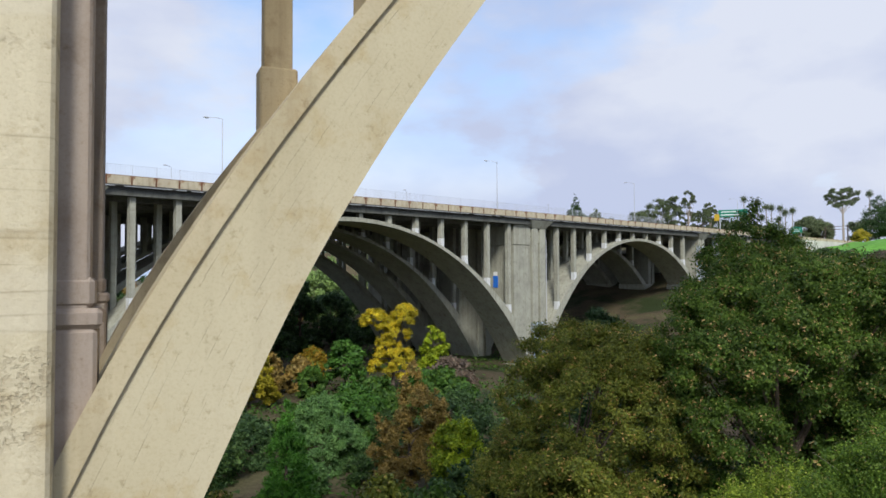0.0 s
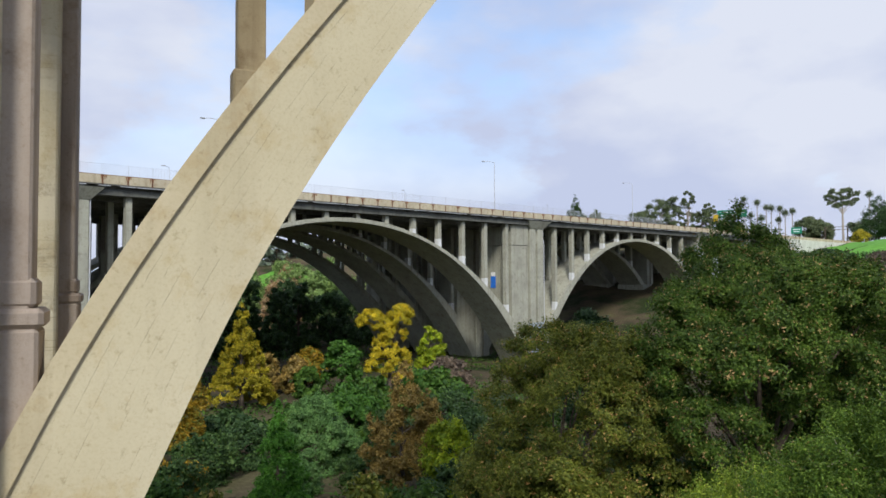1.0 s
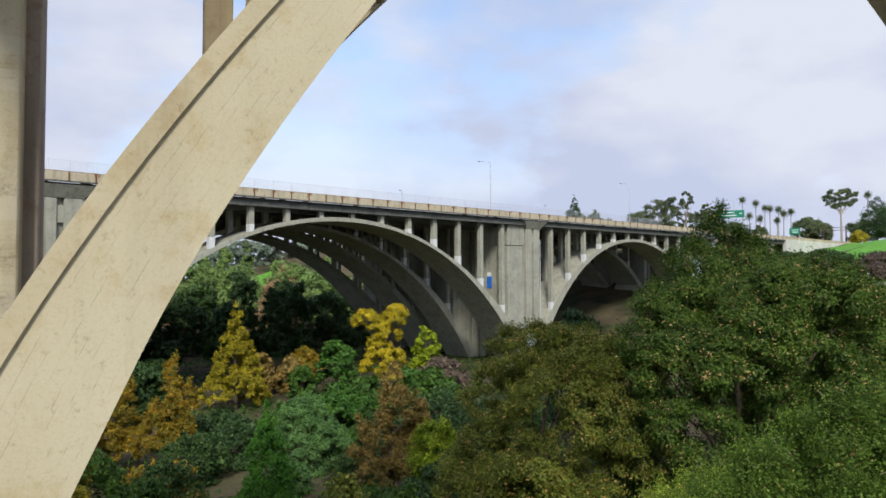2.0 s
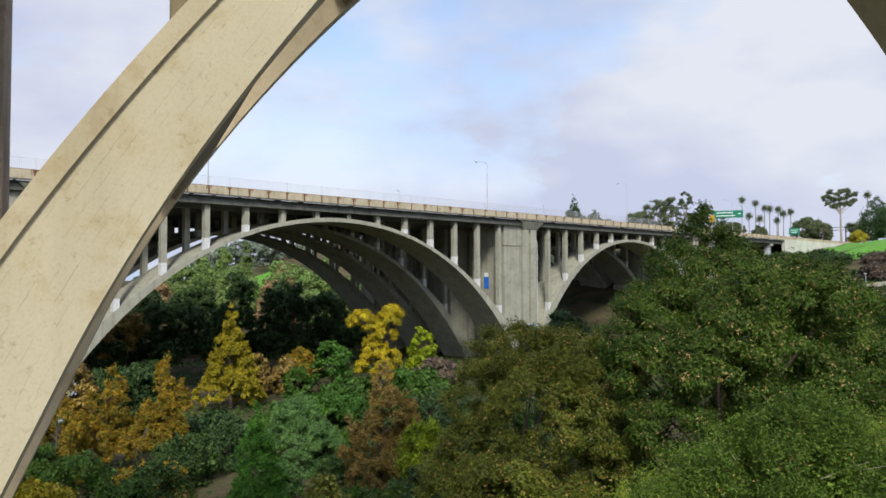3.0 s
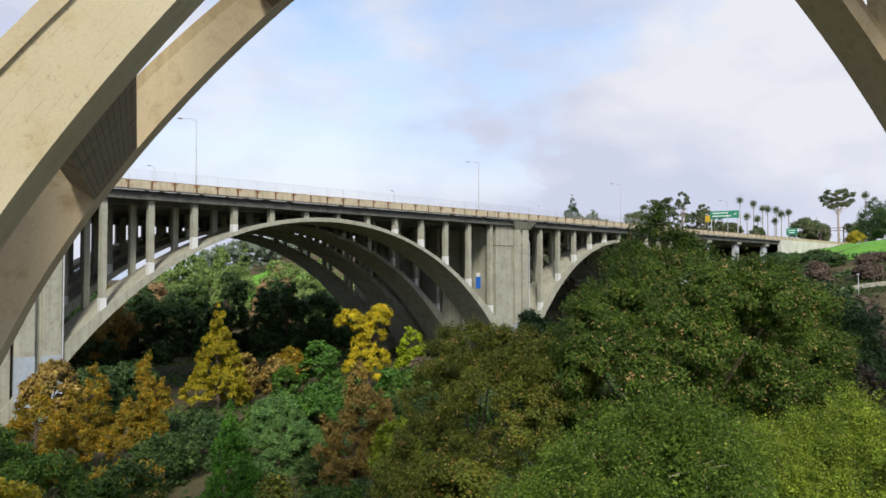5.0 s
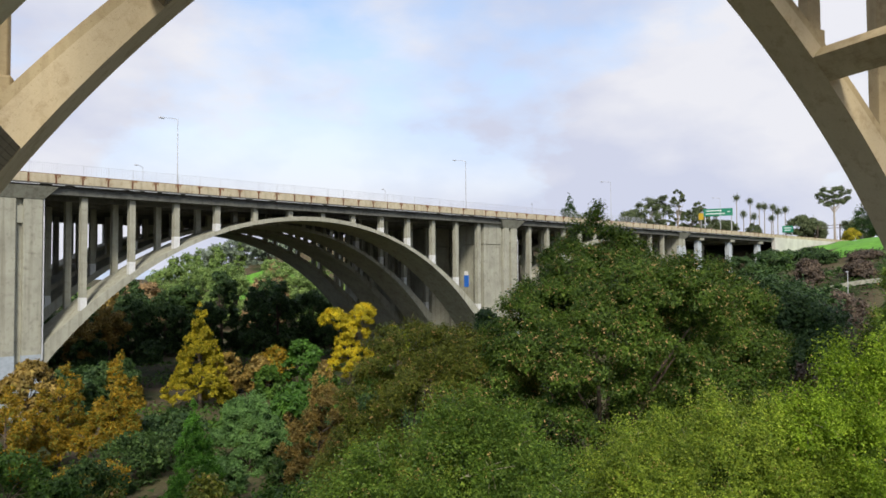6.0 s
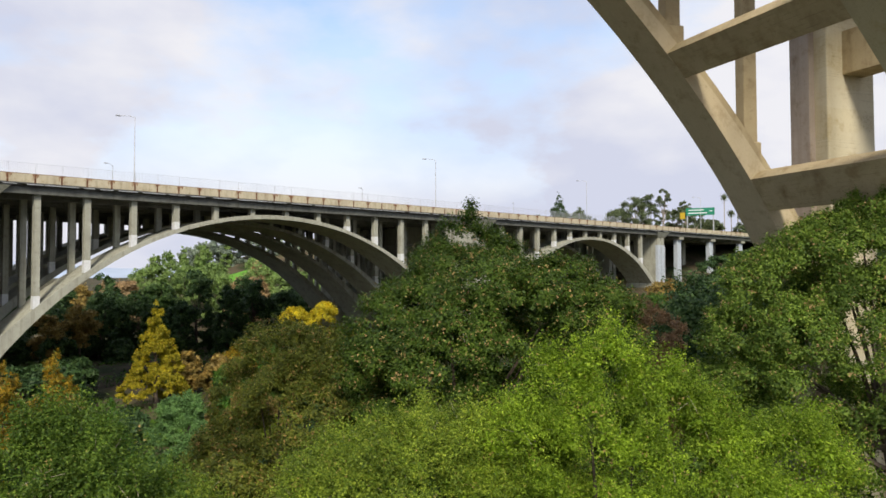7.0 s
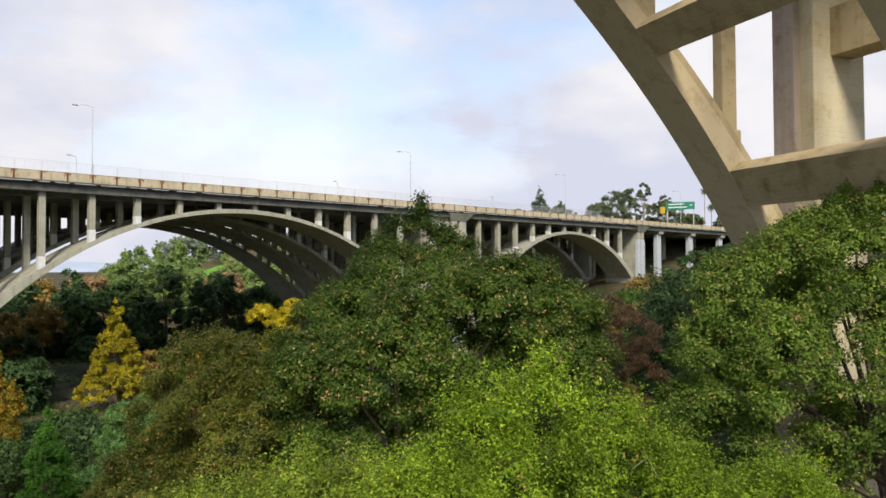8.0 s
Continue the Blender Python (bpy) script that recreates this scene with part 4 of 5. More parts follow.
OAKLBL = "broad dark green oak with dense lumpy foliage and brown twigs"
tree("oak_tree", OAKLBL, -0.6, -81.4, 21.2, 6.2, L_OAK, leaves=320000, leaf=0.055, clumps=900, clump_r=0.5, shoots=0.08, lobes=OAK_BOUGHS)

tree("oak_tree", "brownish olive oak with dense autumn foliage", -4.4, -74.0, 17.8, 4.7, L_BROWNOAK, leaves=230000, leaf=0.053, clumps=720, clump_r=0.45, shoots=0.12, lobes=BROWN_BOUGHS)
tree("oak_tree", "brownish olive oak with dense autumn foliage", -7.4, -76.2, 13.6, 2.9, L_BROWNOAK, crown=8, leaves=60000, leaf=0.066, clumps=110, clump_r=0.6, shoots=0.1)
tree("oak_tree", OAKLBL, 7.4, -80.6, 17.6, 4.6, L_OAK, crown=11, leaves=80000, leaf=0.075, clumps=130, clump_r=0.8, shoots=0.06)
LLBL = "bright light green tree with small glossy leaves"
tree("green_tree", "light green tree with small leaves and pale twigs", -18.0, -91.0, 18.3, 2.5, L_SAGE, shape="bushy", leaves=125000, leaf=0.022, clumps=190, clump_r=0.25, shoots=0.45, lobes=GREEN_BOUGHS_A, shoot_len=0.52)
tree("green_tree", LLBL, -9.15, -93.95, 18.6, 3.5, L_LIGHT, shape="bushy", leaves=270000, leaf=0.0245, clumps=230, clump_r=0.36, shoots=0.45, lobes=GREEN_BOUGHS_C, shoot_len=0.65)
tree("green_tree", LLBL, -6.4, -96.1, 17.2, 2.5, L_LIGHT, shape="bushy", crown=5.4, leaves=150000, leaf=0.0235, clumps=353, clump_r=0.41, shoots=0.35, shoot_len=0.5)
tree("green_tree", LLBL, -11.3, -91.7, 17.6, 2.9, L_MID, shape="bushy", leaves=170000, leaf=0.023, clumps=210, clump_r=0.31, shoots=0.45, lobes=GREEN_BOUGHS_B, shoot_len=0.6)
tree("green_tree", "light green tree with small leaves and pale twigs", -14.6, -87.0, 15.6, 2.6, L_MID, shape="bushy", crown=4.2, leaves=90000, leaf=0.025, clumps=299, clump_r=0.38, shoots=0.35, shoot_len=0.5)
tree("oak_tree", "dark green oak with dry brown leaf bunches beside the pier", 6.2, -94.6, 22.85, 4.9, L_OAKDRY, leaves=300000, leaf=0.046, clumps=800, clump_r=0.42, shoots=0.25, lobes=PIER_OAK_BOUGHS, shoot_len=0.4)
tree("oak_tree", "small round dark green oak near the freeway pier", 7.4, -67.6, 18.1, 2.0, L_DARK, crown=8, leaves=18000, leaf=0.1, clumps=90, clump_r=0.4, shoots=0.05)
tree("dark_tree", "dark blue green tree on the canyon slope", 35.4, -73.4, 20.1, 5.5, L_DARK, crown=12, leaves=26000, leaf=0.17, clumps=90)
tree("bare_bush", "reddish brown half bare bush", 23.6, -75.2, 18.6, 4.0, L_BARE, shape="bushy", crown=11, leaves=46000, leaf=0.07, clumps=220, clump_r=0.42)
tree("shrub_tree", "yellow green shrub in the canyon", 5.0, -58.0, 10.2, 2.2, L_YGREEN, leaves=10000, leaf=0.12, clumps=40)
tree("rust_tree", "rust brown autumn tree with thin foliage", 5.9, -52.0, 13.3, 3.1, L_RUST, shape="spires", crown=10.5, leaves=34000, leaf=0.09, clumps=230, clump_r=0.42, shoots=0.4)
tree("willow_tree", "pale grey green willow with fine foliage", 8.0, -37.7, 9.1, 3.9, L_WILLOW, leaves=50000, leaf=0.085, clumps=260, clump_r=0.5, crown=7, shoots=0.35)
tree("conical_shrub", "fresh green conical young tree", -1.9, -47.6, 10.9, 2.7, L_CONE, shape="cone", crown=9, leaves=40000, leaf=0.07, clumps=320, clump_r=0.36, shoots=0.3)
tree("autumn_tree", "golden brown autumn sycamore with ragged pointed tops", -0.5, -28.2, 12.5, 2.6, L_ORANGE, shape="spires", crown=10, leaves=36000, leaf=0.085, clumps=380, clump_r=0.36, shoots=0.45)
tree("autumn_tree", "golden brown autumn sycamore with ragged pointed tops", -4.3, -24.8, 11.8, 3.2, L_ORANGE, shape="spires", crown=10, leaves=36000, leaf=0.085, clumps=380, clump_r=0.36, shoots=0.45)
tree("autumn_tree", "golden brown autumn sycamore with ragged pointed tops", -9.3, -28.1, 10.6, 2.8, L_ORANGE, shape="spires", crown=10, leaves=36000, leaf=0.085, clumps=380, clump_r=0.36, shoots=0.45)
tree("yellow_tree", "tall conical yellow autumn tree", 19.3, -3.5, 16.4, 4.6, L_YCONE, shape="cone", crown=14.2, leaves=46000, leaf=0.13, clumps=300, clump_r=0.45, shoots=0.5)
tree("yellow_tree", "vivid yellow two lobed autumn tree", 40.6, -8.9, 15.6, 4.0, L_YELLOW, leaves=52000, leaf=0.10, clumps=240, clump_r=0.5, shoots=0.25, lobes=[(-1.9, 2.0, 13.0, 1.8, 1.7), (-0.6, 0.9, 12.2, 1.6, 1.5), (1.1, -1.4, 13.5, 1.8, 2.0), (0.3, -0.6, 11.2, 1.7, 1.6), (-0.6, 0.6, 9.4, 1.6, 1.6), (-0.6, 0.4, 7.4, 2.1, 1.7), (-1.6, 0.9, 6.0, 1.8, 1.5), (0.9, -0.8, 7.4, 1.8, 1.6), (0.6, -0.6, 5.4, 1.8, 1.5)])
tree("green_tree", "yellow green tree beside the bridge arch", 49.6, -8.2, 13.0, 2.6, L_YGREEN, crown=10, shape="spires", leaves=12000, leaf=0.16, clumps=120, clump_r=0.55)

# trees beyond the freeway bridge
DKL = "dark green tree in the shaded canyon beyond the freeway bridge"
for x, y, top, r, h in ((55.5, 62.0, 22.0, 4.6, 18), (68, 58, 19.0, 5.0, 15), (60, 54, 17.5, 4.5, 14), (43, 64, 16.0, 5.5, 13), (35, 64, 17.0, 5.5, 14), (78, 59, 17.0, 5.5, 14),
                        (49, 56, 15.0, 4.5, 12), (88, 66, 18.0, 6.0, 15), (26, 66, 15.0, 5.5, 12), (16, 62, 16.0, 5.5, 13), (72, 70, 20.0, 5.0, 17)):
    tree("dark_tree", DKL, x, y, top, r, L_DARK, crown=top - ground_z(x, y) - 0.2, leaves=9000, leaf=0.32, clumps=130, clump_r=r * 0.19, category="tree")
for k in range(15):
    x = -42 + 7.2 * k
    tree("valley_tree", "dark green tree on the valley floor beyond the freeway bridge", x, 84 + 9 * math.sin(k * 2.3), 19.6 + 1.3 * math.sin(k * 1.7), 5.6, (L_DARK, L_DARKMID, L_DARK, L_RUST)[k % 4], crown=17.5, leaves=5500, leaf=0.42, clumps=90, clump_r=1.1)
for x, y, top, r in ((28.6, 57.3, 15.0, 4.0), (22, 54, 13.0, 4.0)):
    tree("russet_tree", "dark russet tree beyond the freeway bridge", x, y, top, r, L_RUST, shape="column", crown=11, leaves=7000, leaf=0.25, clumps=50, clump_r=0.9)
RUS, GRN, LGR = "russet autumn tree on the far hillside", "green tree on the far hillside", "light green tree on the far hillside"
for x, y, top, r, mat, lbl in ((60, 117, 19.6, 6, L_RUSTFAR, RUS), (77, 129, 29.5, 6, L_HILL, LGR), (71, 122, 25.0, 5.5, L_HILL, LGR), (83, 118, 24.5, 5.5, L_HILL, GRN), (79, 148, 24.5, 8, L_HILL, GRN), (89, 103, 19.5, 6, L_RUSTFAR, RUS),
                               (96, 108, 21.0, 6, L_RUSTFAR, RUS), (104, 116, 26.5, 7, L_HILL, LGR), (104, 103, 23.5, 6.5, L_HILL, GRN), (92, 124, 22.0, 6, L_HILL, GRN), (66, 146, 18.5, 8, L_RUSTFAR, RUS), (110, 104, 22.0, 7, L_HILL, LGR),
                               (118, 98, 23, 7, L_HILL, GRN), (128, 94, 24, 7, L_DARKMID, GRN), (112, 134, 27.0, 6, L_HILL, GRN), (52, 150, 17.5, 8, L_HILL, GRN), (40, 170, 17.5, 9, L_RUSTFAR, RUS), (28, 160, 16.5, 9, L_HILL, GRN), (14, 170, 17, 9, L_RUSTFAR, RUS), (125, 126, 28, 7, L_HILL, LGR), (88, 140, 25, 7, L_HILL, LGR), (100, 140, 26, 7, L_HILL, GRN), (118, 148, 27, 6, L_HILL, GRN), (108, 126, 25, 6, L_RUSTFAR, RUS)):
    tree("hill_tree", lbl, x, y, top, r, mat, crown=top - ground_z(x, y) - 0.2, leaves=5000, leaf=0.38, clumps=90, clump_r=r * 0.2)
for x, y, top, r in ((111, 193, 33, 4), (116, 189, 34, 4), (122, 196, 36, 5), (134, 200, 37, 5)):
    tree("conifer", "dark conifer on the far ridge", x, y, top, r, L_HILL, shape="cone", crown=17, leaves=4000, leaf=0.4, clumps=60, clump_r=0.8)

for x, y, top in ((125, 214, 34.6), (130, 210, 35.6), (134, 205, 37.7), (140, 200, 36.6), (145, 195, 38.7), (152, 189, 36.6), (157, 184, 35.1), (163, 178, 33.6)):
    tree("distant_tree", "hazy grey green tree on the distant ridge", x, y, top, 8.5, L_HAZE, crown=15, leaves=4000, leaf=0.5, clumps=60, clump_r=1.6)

# skyline trees behind the bridge's far end
def conifer(x, y, top, r, crown, lbl="dark green conifer on the skyline", mat=None):
    tree("conifer", lbl, x, y, top, r, mat or L_DARK, shape="cone", crown=crown, leaves=10000, leaf=0.26, clumps=170, clump_r=r * 0.2)


conifer(298.4, 143.3, 65.1, 6.6, 21)
conifer(306.6, 135.9, 57.1, 6.0, 12, mat=L_EUC)
conifer(305.5, -1.3, 54.4, 9.0, 21)
conifer(298.5, -8.2, 51.5, 8.5, 18)
EUC = "tall eucalyptus with airy clumped grey green crown"
for x, y, top, r, crown, n in ((232.5, 54.7, 50.9, 6.5, 13, 90), (236.5, 52.0, 51.6, 5.5, 14, 80), (240.0, 47.4, 53.8, 3.6, 17, 34), (226.0, 59.0, 46.5, 6.0, 11, 70), (243.9, 44.0, 46.6, 5.0, 10, 60), (246.4, 41.7, 49.1, 3.4, 13, 36),
                               (261.3, 82.6, 49.0, 8.0, 11, 90), (252.0, 92.0, 46.5, 6.5, 9, 60), (250.0, 39.0, 44.5, 6.0, 9, 60), (286.0, 128.0, 51.5, 7.5, 9, 60), (276.0, 140.0, 50.5, 6.0, 8, 60)):
    tree("eucalyptus_tree", EUC, x, y, top, r, L_EUC, crown=crown, leaves=6500, leaf=0.24, clumps=n, clump_r=r * 0.17, bark=M_BARKPALE, fill=0.6)
tree("eucalyptus_tree", EUC, 295, 8.7, 54.6, 6.5, L_EUC, leaves=9000, leaf=0.26, clumps=90, clump_r=0.9, bark=M_BARKPALE, fork=0.66,
     lobes=[(-4.0, 3.6, 51.0, 1.7, 1.5), (-2.6, 2.5, 53.4, 1.5, 1.1), (-2.2, 2.2, 50.4, 1.3, 1.0), (-0.4, 0.4, 53.0, 1.4, 1.2), (0.6, -0.4, 50.8, 1.5, 0.9), (1.6, -1.4, 53.6, 1.5, 1.2), (2.6, -2.4, 51.8, 1.6, 1.3), (3.9, -3.6, 52.6, 1.3, 1.1), (3.8, -3.6, 49.8, 1.2, 1.0), (-3.6, 3.4, 48.6, 1.1, 0.9), (-1.2, 1.2, 52.2, 1.0, 0.8), (0.2, 0.0, 48.6, 1.4, 1.2), (-1.8, 1.6, 47.6, 1.2, 1.0), (2.0, -1.8, 48.6, 1.2, 1.0)])
for k, (x, y) in enumerate([(150 + 11 * q, 52 + 3 * math.sin(q * 2.0)) for q in range(14)]):
    tree("roadside_bush", "russet and olive bush on the verge beyond the freeway", x, y, 34.8 + 1.2 * math.sin(k * 1.9), 4.2, (L_RUSTFAR, L_EUC, L_HILL)[k % 3], crown=6, leaves=3500, leaf=0.28, clumps=60, clump_r=0.7, category="bush")
for x, y, top, r in ((316, 30, 46.6, 6), (330, 30, 45.8, 7), (322, 26, 44, 5), (300, 44, 42.5, 5), (290, 56, 43, 6), (280, 66, 43, 6), (270, 72, 42, 6), (336, 12, 45, 8), (258, 36, 42, 5)):
    tree("skyline_tree", "rounded dark green tree on the skyline", x, y, top, r, L_EUC, crown=10, leaves=6000, leaf=0.36, clumps=80, clump_r=r * 0.2)


def palm(x, y, top, rng):
    t = thing("palm_tree", "tall slim fan palm with a small round head", "palm tree", "skyline palms")
    z0 = ground_z(x, y) - 0.5
    h = top - z0
    t.location = (x, y, z0)
    part("trunk", tube([(0, 0, 0), (0.15, 0.1, h * 0.5), (0, 0, h - 1)], [0.27, 0.2, 0.17], 7), M_BARKPALE, t)
    n = 700
    d = rng.normal(size=(n, 3))
    d /= np.linalg.norm(d, axis=1, keepdims=True)
    d[:, 2] = np.where(rng.uniform(0, 1, n) < 0.35, -np.abs(d[:, 2]) * 1.5, d[:, 2])
    pts = d * (rng.uniform(0.2, 1.0, n) * rng.uniform(1.5, 1.95) * (1 + 0.3 * np.sin(7 * np.arctan2(d[:, 1], d[:, 0]))))[:, None] + np.array([0, 0, h - 0.6])
    mesh_part("crown", leaf_mesh("crown", pts, d, np.full(n, 0.5), L_EUC, rng, 0.13), t)


prng = np.random.default_rng(5)
for x, y, top in ((305.4, 54.0, 55.8), (310.0, 49.8, 54.2), (313.0, 46.9, 51.9), (319.8, 47.4, 52.2), (317.6, 42.6, 51.4), (309.1, 37.0, 48.6), (316.6, 36.7, 49.8), (303.0, 45.0, 46.5), (312.0, 41.0, 46.0), (308.0, 52.0, 48.4), (314.0, 4.3, 54.7)):
    palm(x, y, top, prng)


# lawn bank beside the freeway's end
def lawn(xa, xb, ya, yb, lift, label):
    me = bpy.data.meshes.new("lawn")
    n = 40
    verts, faces = [], []
    for i in range(n + 1):
        for j in range(n + 1):
            x, y = xa + (xb - xa) * i / n, ya + (yb - ya) * j / n
            verts.append((x, y, ground_z(x, y) + 0.15 + lift * float(smooth(222, 262, x)) * float(smooth(-10, -45, y))))
    for i in range(n):
        for j in range(n):
            a = i * (n + 1) + j
            faces.append((a, a + n + 1, a + n + 2, a + 1))
    me.from_pydata(verts, [], faces)
    for p in me.polygons:
        p.use_smooth = True
    me.materials.append(M_LAWN)
    tagged(new("lawn", me), label, "lawn", kind="structure")


lawn(214, 344, -120, -2.5, 3.2, "bright green mown lawn bank beside the freeway")
lawn(180, 214.6, -72, -24, 0.0, "bright green mown lawn bank beside the freeway")
lawn(112, 140, 158, 184, 0.0, "green lawn on the far hillside")


def overhead_sign(x, y, w, h, z, lbl, bars):
    t = thing("overhead_sign", lbl, "road sign")
    t.location = (x, y, 31.44)
    part("sign_panel", box(-0.06, 0.06, -w / 2, w / 2, z - h / 2, z + h / 2, 0.02), M_SIGN, t)
    for by, bz, bw in bars:
        part("lettering_bar", box(-0.075, -0.062, by - bw / 2, by + bw / 2, z + bz - 0.14, z + bz + 0.14), M_SIGNWHITE, t)
    part("post", tube([(0.3, -w / 2 + 0.4, 0), (0.3, -w / 2 + 0.4, z + h / 2)], [0.16, 0.16], 8), M_STEEL, t)
    part("post", tube([(0.3, w / 2 - 0.4, 0), (0.3, w / 2 - 0.4, z + h / 2)], [0.16, 0.16], 8), M_STEEL, t)
    t.rotation_euler.z = radians(20)


overhead_sign(196.2, 9.7, 8.6, 2.3, 7.9, "wide green overhead freeway sign with white lettering bars", ((1.2, 0.5, 4.6), (0.8, -0.45, 5.6), (-3.2, 0.1, 0.8)))
overhead_sign(281.8, 22.1, 4.0, 2.6, 6.6, "green roadside freeway sign", ((0.0, 0.5, 2.6), (0.0, -0.4, 2.2)))
t = thing("warning_sign", "yellow diamond freeway warning sign on a post", "road sign")
t.location = (185.8, 10.0, 31.44)
part("post", tube([(0, 0, 0), (0, 0, 6.9)], [0.07, 0.07], 6), M_STEEL, t)
part("sign_panel", box(-0.08, -0.04, -0.8, 0.8, 5.0, 7.0, 0.02), M_YELLOW, t)
t = thing("sign_gantry", "dark steel sign gantry across the freeway", "gantry")
t.location = (314.0, 17.0, 31.0)
for y in (-4.0, 5.0):
    part("post", box(-0.2, 0.2, y - 0.2, y + 0.2, 0, 9.6), M_BARK, t)
for z in (8.4, 9.6):
    part("beam", box(-0.15, 0.15, -4.2, 5.2, z, z + 0.22), M_BARK, t)

# park drive on the canyon's flank
def park_road(ax, ay, bx, by, w):
    bm = bmesh.new()
    d = Vector((bx - ax, by - ay)).normalized()
    rows = []
    for k in range(25):
        cx, cy = ax + (bx - ax) * k / 24, ay + (by - ay) * k / 24
        z = max(ground_z(cx, cy), ground_z(cx - d.y * w, cy + d.x * w), ground_z(cx + d.y * w, cy - d.x * w)) + 0.25
        rows.append([bm.verts.new((cx - d.y * w * s, cy + d.x * w * s, z - q)) for s, q in ((-1, 0.9), (-1, 0), (1, 0), (1, 0.9))])
    for a, b in zip(rows, rows[1:]):
        for m in range(3):
            bm.faces.new((a[m], b[m], b[m + 1], a[m + 1]))
    bmesh.ops.recalc_face_normals(bm, faces=bm.faces[:])
    tagged(part("park_road", bm, M_FAR, None), "grey concrete park drive on the canyon flank", "road", kind="structure")


park_road(140.0, -30.0, 158.0, -72.0, 1.6)
lamp = thing("park_lamp", "short grey park lamp beside the drive", "lamp")
lamp.location = (138.0, -46.0, ground_z(138.0, -46.0))
part("pole", tube([(0, 0, 0), (0, 0, 5.6)], [0.09, 0.06], 7), M_STEEL, lamp)
part("luminaire", box(-0.7, 0.1, -0.15, 0.15, 5.5, 5.75, 0.04), M_STEEL, lamp)

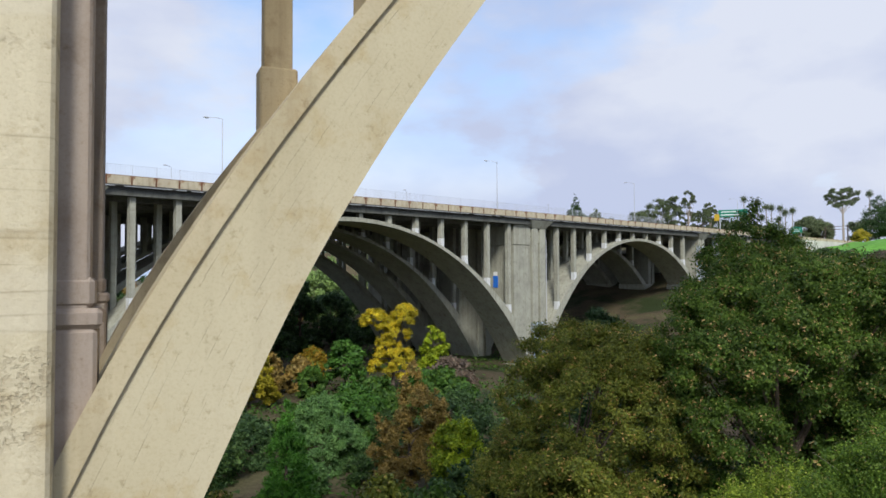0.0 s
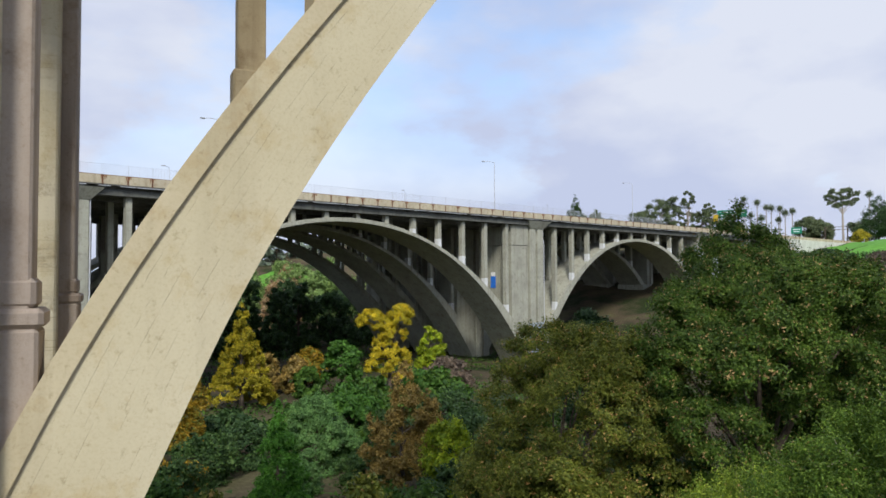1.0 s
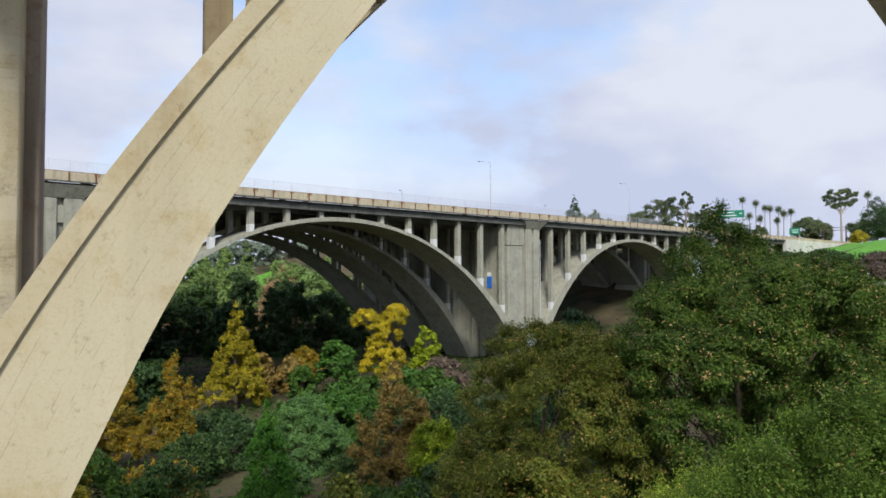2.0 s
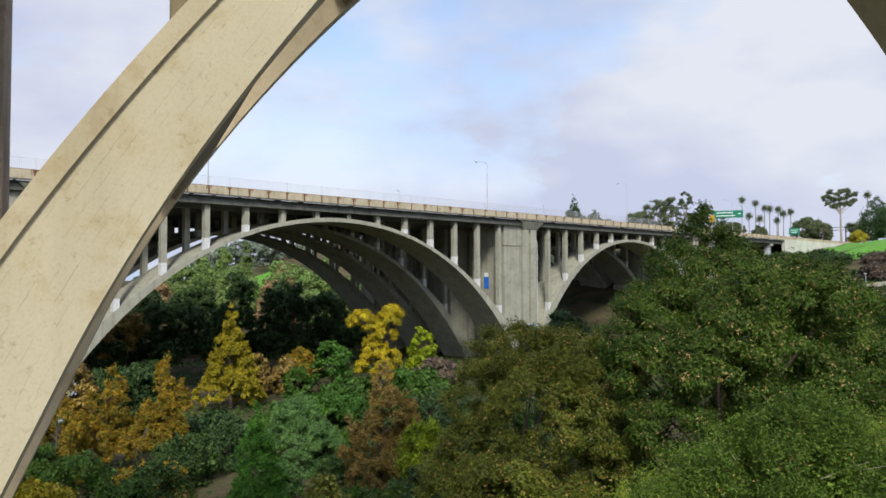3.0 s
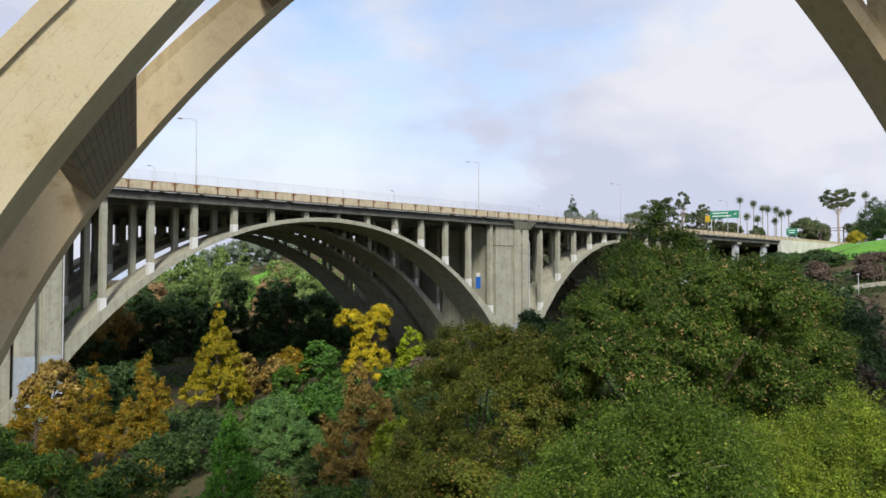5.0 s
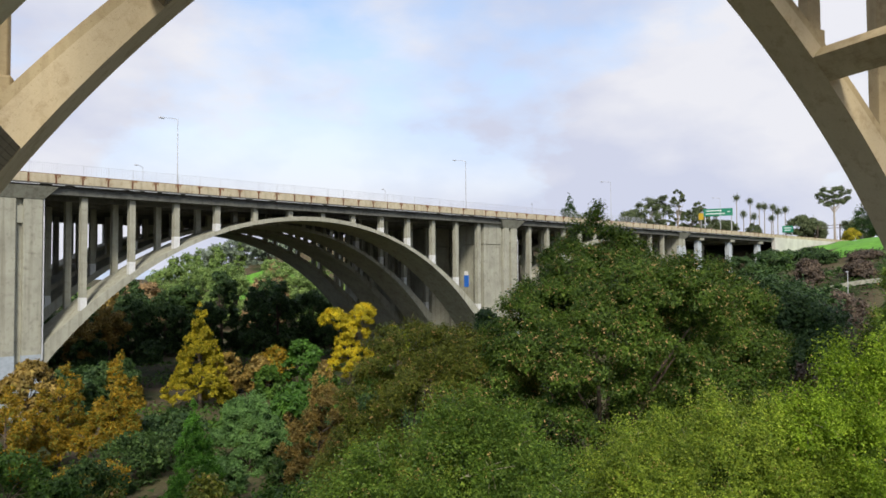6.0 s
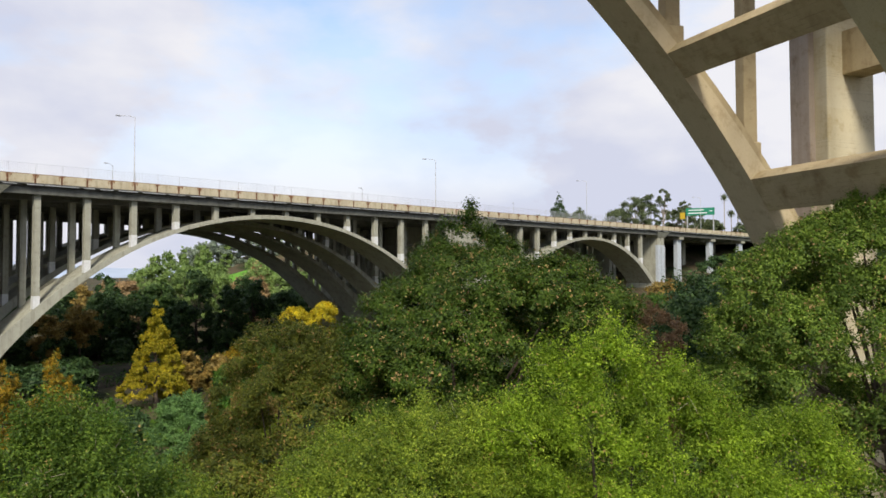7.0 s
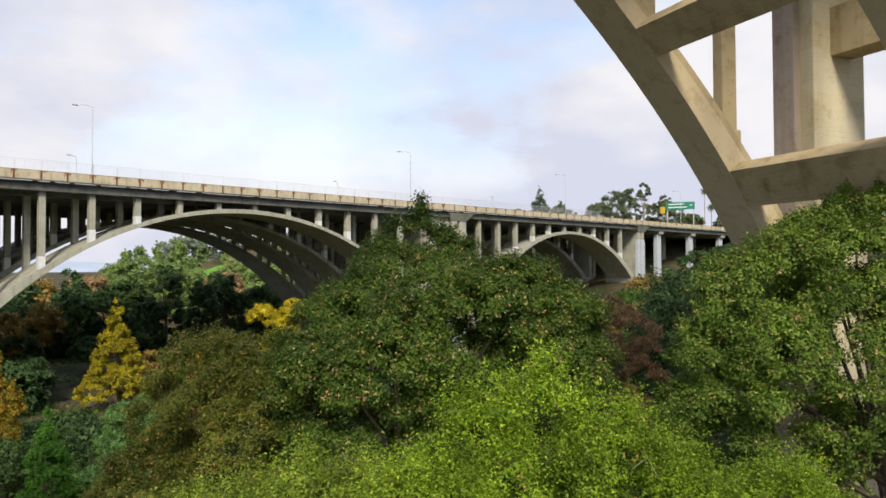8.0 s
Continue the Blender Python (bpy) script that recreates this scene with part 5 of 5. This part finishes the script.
# undergrowth of the canyon floor
BUSHES = ((-12.3, -41.9, 8.6, 3.2, L_GREEN), (-8.4, -45.6, 8.0, 2.8, L_DARKMID), (-7.4, -52.1, 6.2, 2.4, L_GREEN), (-4.8, -57.3, 5.8, 2.4, L_DARKMID), (-3.1, -61.7, 7.8, 2.6, L_DARKMID),
          (-13.8, -54.2, 8.0, 2.6, L_GREEN), (-0.3, -64.4, 9.6, 2.6, L_DARK), (-17.5, -52.3, 9.6, 2.6, L_YCONE), (-11.5, -49.5, 7.8, 2.4, L_GREEN), (2.4, -43.0, 5.6, 2.2, L_WILLOW), (3.0, -33.0, 6.6, 3.4, L_DARK),
          (6.0, -26.0, 6.4, 3.6, L_DARK), (-2.0, -36.0, 7.2, 3.0, L_DARKMID), (12.5, -27.0, 6.2, 3.4, L_GREEN), (17.6, -28.9, 7.4, 3.2, L_BRIGHT), (22.0, -24.0, 7.6, 3.6, L_BRIGHT), (27.0, -22.0, 7.6, 3.6, L_GREEN),
          (14.0, -44.0, 7.4, 3.4, L_DARK), (13.0, -52.0, 9.6, 3.6, L_DARK), (18.0, -46.0, 10.5, 4.0, L_DARK), (11.0, -60.0, 11.2, 3.6, L_GREEN), (24.0, -38.0, 9.6, 3.8, L_GREEN), (30.0, -30.0, 9.5, 3.8, L_GREEN),
          (36.0, -20.0, 7.6, 3.2, L_BRIGHT), (34.0, -6.0, 11.0, 3.0, L_BRIGHT), (44.0, -18.0, 9.0, 3.8, L_PURPLE), (-6.0, -66.0, 9.6, 3.0, L_GREEN), (-14.0, -64.0, 9.0, 3.2, L_WILLOW), (-18.0, -46.0, 9.6, 3.2, L_DARK),
          (-14.0, -34.0, 9.4, 3.2, L_GREEN), (-18.5, -38.0, 10.5, 3.0, L_RUST), (26.0, 2.0, 9.0, 2.8, L_RUST), (30.0, 0.0, 8.4, 2.6, L_RUST), (36.5, 6.0, 9.0, 3.0, L_ORANGE), (29.0, -5.0, 7.2, 2.2, L_GREEN),
          (8.0, 0.0, 9.4, 3.6, L_DARK), (2.0, -8.0, 9.6, 3.2, L_DARK), (-3.0, -10.0, 11.0, 3.2, L_RUST), (12.0, 6.0, 9.0, 3.4, L_DARK), (15.0, -66.0, 13.0, 3.2, L_GREEN), (22.0, -56.0, 13.0, 4.6, L_DARK), (0.4, -68.0, 11.8, 2.6, L_DARK),
          (22.5, -81.0, 14.6, 2.2, L_PURPLE), (30.7, -77.0, 16.0, 3.0, L_DARK), (40.0, -77.0, 16.6, 4.0, L_PURPLE), (66.0, -61.3, 20.5, 6.5, L_DARK), (59.2, -66.6, 19.2, 6.0, L_DARK), (78.0, -50.0, 16.0, 6.0, L_DARK),
          (92.0, -38.0, 13.0, 6.0, L_GREEN), (108.0, -26.0, 14.0, 6.0, L_RUST), (124.0, -16.0, 16.0, 6.0, L_GREEN), (140.0, -10.0, 18.5, 5.5, L_RUST), (50.0, -66.0, 14.5, 5.0, L_DARK), (160.0, -14.0, 25.0, 6.0, L_DARK), (178.0, -14.0, 26.5, 6.0, L_GREEN),
          (196.0, -12.0, 27.0, 6.0, L_DARK), (212.0, -12.0, 28.0, 5.0, L_DARK), (104.0, -43.0, 19.5, 4.0, L_PURPLE), (101.0, -50.0, 19.0, 4.5, L_PURPLE), (98.0, -56.0, 18.0, 4.5, L_PURPLE), (88.0, -61.0, 17.5, 4.5, L_PURPLE), (172.0, -16.0, 26.5, 5.0, L_DARK), (176.0, -28.0, 26.0, 4.5, L_DARK), (176.0, -38.0, 25.5, 4.5, L_PURPLE), (172.0, -48.0, 25.0, 5.0, L_DARK), (284.0, -0.8, 37.6, 4.0, L_YCONE),
          (16.0, -88.0, 14.5, 4.0, L_DARK), (-6.5, -54.5, 6.6, 2.6, L_GREEN), (-3.0, -58.5, 6.8, 2.4, L_DARKMID), (1.0, -55.0, 6.0, 2.4, L_GREEN), (-9.0, -51.0, 6.6, 2.4, L_BROWNOAK), (150.0, -34.0, 23.5, 3.6, L_PURPLE), (152.0, -44.0, 23.0, 3.6, L_PURPLE), (130.0, -46.0, 18.0, 3.6, L_DARKMID), (118.0, -52.0, 16.5, 4.0, L_PURPLE), (112.0, -40.0, 17.5, 4.0, L_DARKMID), (150.0, -22.0, 22.5, 4.5, L_DARKMID), (84.0, -70.0, 16.5, 5.0, L_PURPLE), (70.0, -74.0, 16.5, 5.0, L_DARK), (54.0, -78.0, 16.5, 4.5, L_BROWNOAK), (100.0, -66.0, 16.5, 5.0, L_DARKMID), (-2.0, -78.0, 12.0, 3.4, L_OAK), (2.0, -86.0, 13.0, 3.6, L_OAK), (1.0, -90.0, 14.5, 3.4, L_OAK), (9.0, -92.0, 11.5, 3.0, L_OAK), (12.0, -96.0, 12.0, 3.2, L_OAK), (-7.5, -82.0, 11.5, 3.0, L_OAK), (5.0, -74.0, 11.5, 3.2, L_DARKMID), (-10.0, -60.0, 7.0, 3.0, L_DARKMID), (-2.0, -54.0, 5.5, 2.4, L_GREEN), (8.0, -45.0, 5.8, 2.6, L_DARKMID), (12.0, -36.0, 5.6, 2.8, L_GREEN), (18.0, -36.0, 6.4, 3.0, L_DARKMID), (-10.0, -56.0, 5.6, 2.6, L_WILLOW), (-6.5, -40.0, 6.4, 2.8, L_ORANGE), (-12.0, -30.0, 7.4, 2.8, L_DARKMID), (10.0, -18.0, 5.2, 2.6, L_DARK), (4.0, -20.0, 5.4, 2.6, L_DARK), (24.0, -92.0, 17.0, 4.6, L_OAK), (12.0, -80.0, 14.8, 4.0, L_DARK), (-14.0, -78.0, 12.6, 3.4, L_GREEN), (-2.5, -84.0, 14.2, 3.2, L_OAK), (-12.0, -71.0, 12.0, 3.2, L_BROWNOAK), (-20.0, -72.0, 9.5, 3.4, L_GREEN), (-20.5, -62.0, 9.5, 3.2, L_GREEN))
NAMES = {"shade_leaves": "deep green", "dark_leaves": "dark green", "green_leaves": "mid green", "light_leaves": "light green", "bright_leaves": "fresh green", "grey_green_leaves": "grey green", "yellow_green_leaves": "yellow green",
         "rust_leaves": "russet brown", "orange_leaves": "orange", "purple_leaves": "dull purple", "yellow_orange_leaves": "yellow", "brown_oak_leaves": "olive brown", "oak_leaves": "deep green"}
for x, y, top, r, mat in BUSHES:
    near = math.hypot(x + 24, y + 97) < 75
    tree("bush", NAMES[mat.name] + " rounded bush in the canyon undergrowth", x, y, top, r, mat, crown=min(top - ground_z(x, y) + 0.4, 2.1 * r), leaves=7500 if near else 4200,
         leaf=0.13 if near else 0.29, clumps=110, clump_r=r * 0.18, category="bush")


srng = random.Random(31)
for k in range(44):
    x, y = -30 + 3.6 * k + srng.uniform(-1.5, 1.5), 51 + 9 * (k % 3) + srng.uniform(-2, 2)
    top = ground_z(x, y) + srng.uniform(4.0, 6.5)
    tree("bush", "deep shaded bush on the canyon floor beyond the freeway bridge", x, y, top, srng.uniform(3.2, 4.2), (L_DARK, L_DARKMID)[k % 2], crown=top - ground_z(x, y) + 0.2, leaves=3500, leaf=0.3, clumps=60, clump_r=0.8, category="bush", group="shaded undergrowth")


def ground_cover():
    rng = np.random.default_rng(77)
    n = 60000
    x = rng.uniform(-30, 120, n)
    y = rng.uniform(-85, 60, n)
    keep = np.sin(x * 0.19 + 2 * np.sin(y * 0.08)) + np.cos(y * 0.23 + x * 0.05) + rng.normal(0, 0.5, n) > -0.1
    x, y = x[keep], y[keep]
    p = np.stack([x, y, height(x, y) + rng.uniform(0.0, 0.7, len(x))], 1)
    me = leaf_mesh("ground_cover", p, np.tile([0.0, 0.0, 1.0], (len(x), 1)), 0.3, L_GREEN, rng, 0.5)
    tagged(new("ground_cover", me), "low green weeds and ivy over the canyon soil", "ground cover", kind="stuff")


ground_cover()


def flank_scrub():
    rng = np.random.default_rng(78)
    n = 34000
    x = rng.uniform(60, 190, n)
    y = rng.uniform(-110, -14, n)
    keep = np.sin(x * 0.21 + 2 * np.sin(y * 0.09)) + np.cos(y * 0.2 + x * 0.06) + rng.normal(0, 0.7, n) > -0.5
    x, y = x[keep], y[keep]
    p = np.stack([x, y, height(x, y) + rng.uniform(0.0, 0.9, len(x))], 1)
    me = leaf_mesh("scrub", p, np.tile([0.0, 0.0, 1.0], (len(x), 1)), 0.42, L_DARKMID, rng, 0.5)
    tagged(new("scrub", me), "low dark green scrub over the canyon flank", "ground cover", kind="stuff")


flank_scrub()


# blue tarpaulin hung between the freeway columns
t = thing("tarpaulin", "blue tarpaulin with a white top hung on the freeway pier wall", "tarpaulin")
t.location = (78.94, 4.9, 17.6)
part("sheet", box(-0.03, 0.03, -0.6, 0.7, 0.0, 2.3, 0.01), M_BLUE, t)
part("top_band", box(-0.035, 0.035, -0.45, 0.6, 2.3, 3.1, 0.01), M_SIGNWHITE, t, "white folded top")


# hills on the horizon, their haze put into a blue-grey colour
def far_hills():
    me = bpy.data.meshes.new("far_hills")
    rng = np.random.default_rng(9)
    n = 160
    verts, faces = [], []
    for i in range(n + 1):
        a = math.pi * 2 * i / n
        h = 52 + 26 * math.sin(a * 5 + 1) + 16 * math.sin(a * 13 + 2) + float(rng.normal(0, 3))
        verts += [(3200 * math.cos(a), 3200 * math.sin(a), 0.0), (3500 * math.cos(a), 3500 * math.sin(a), max(h, 14.0))]
    for i in range(n):
        faces.append((2 * i, 2 * i + 2, 2 * i + 3, 2 * i + 1))
    me.from_pydata(verts, [], faces)
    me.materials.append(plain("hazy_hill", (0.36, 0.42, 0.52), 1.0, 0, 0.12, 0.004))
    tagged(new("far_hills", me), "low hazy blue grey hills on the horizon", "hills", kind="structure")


far_hills()
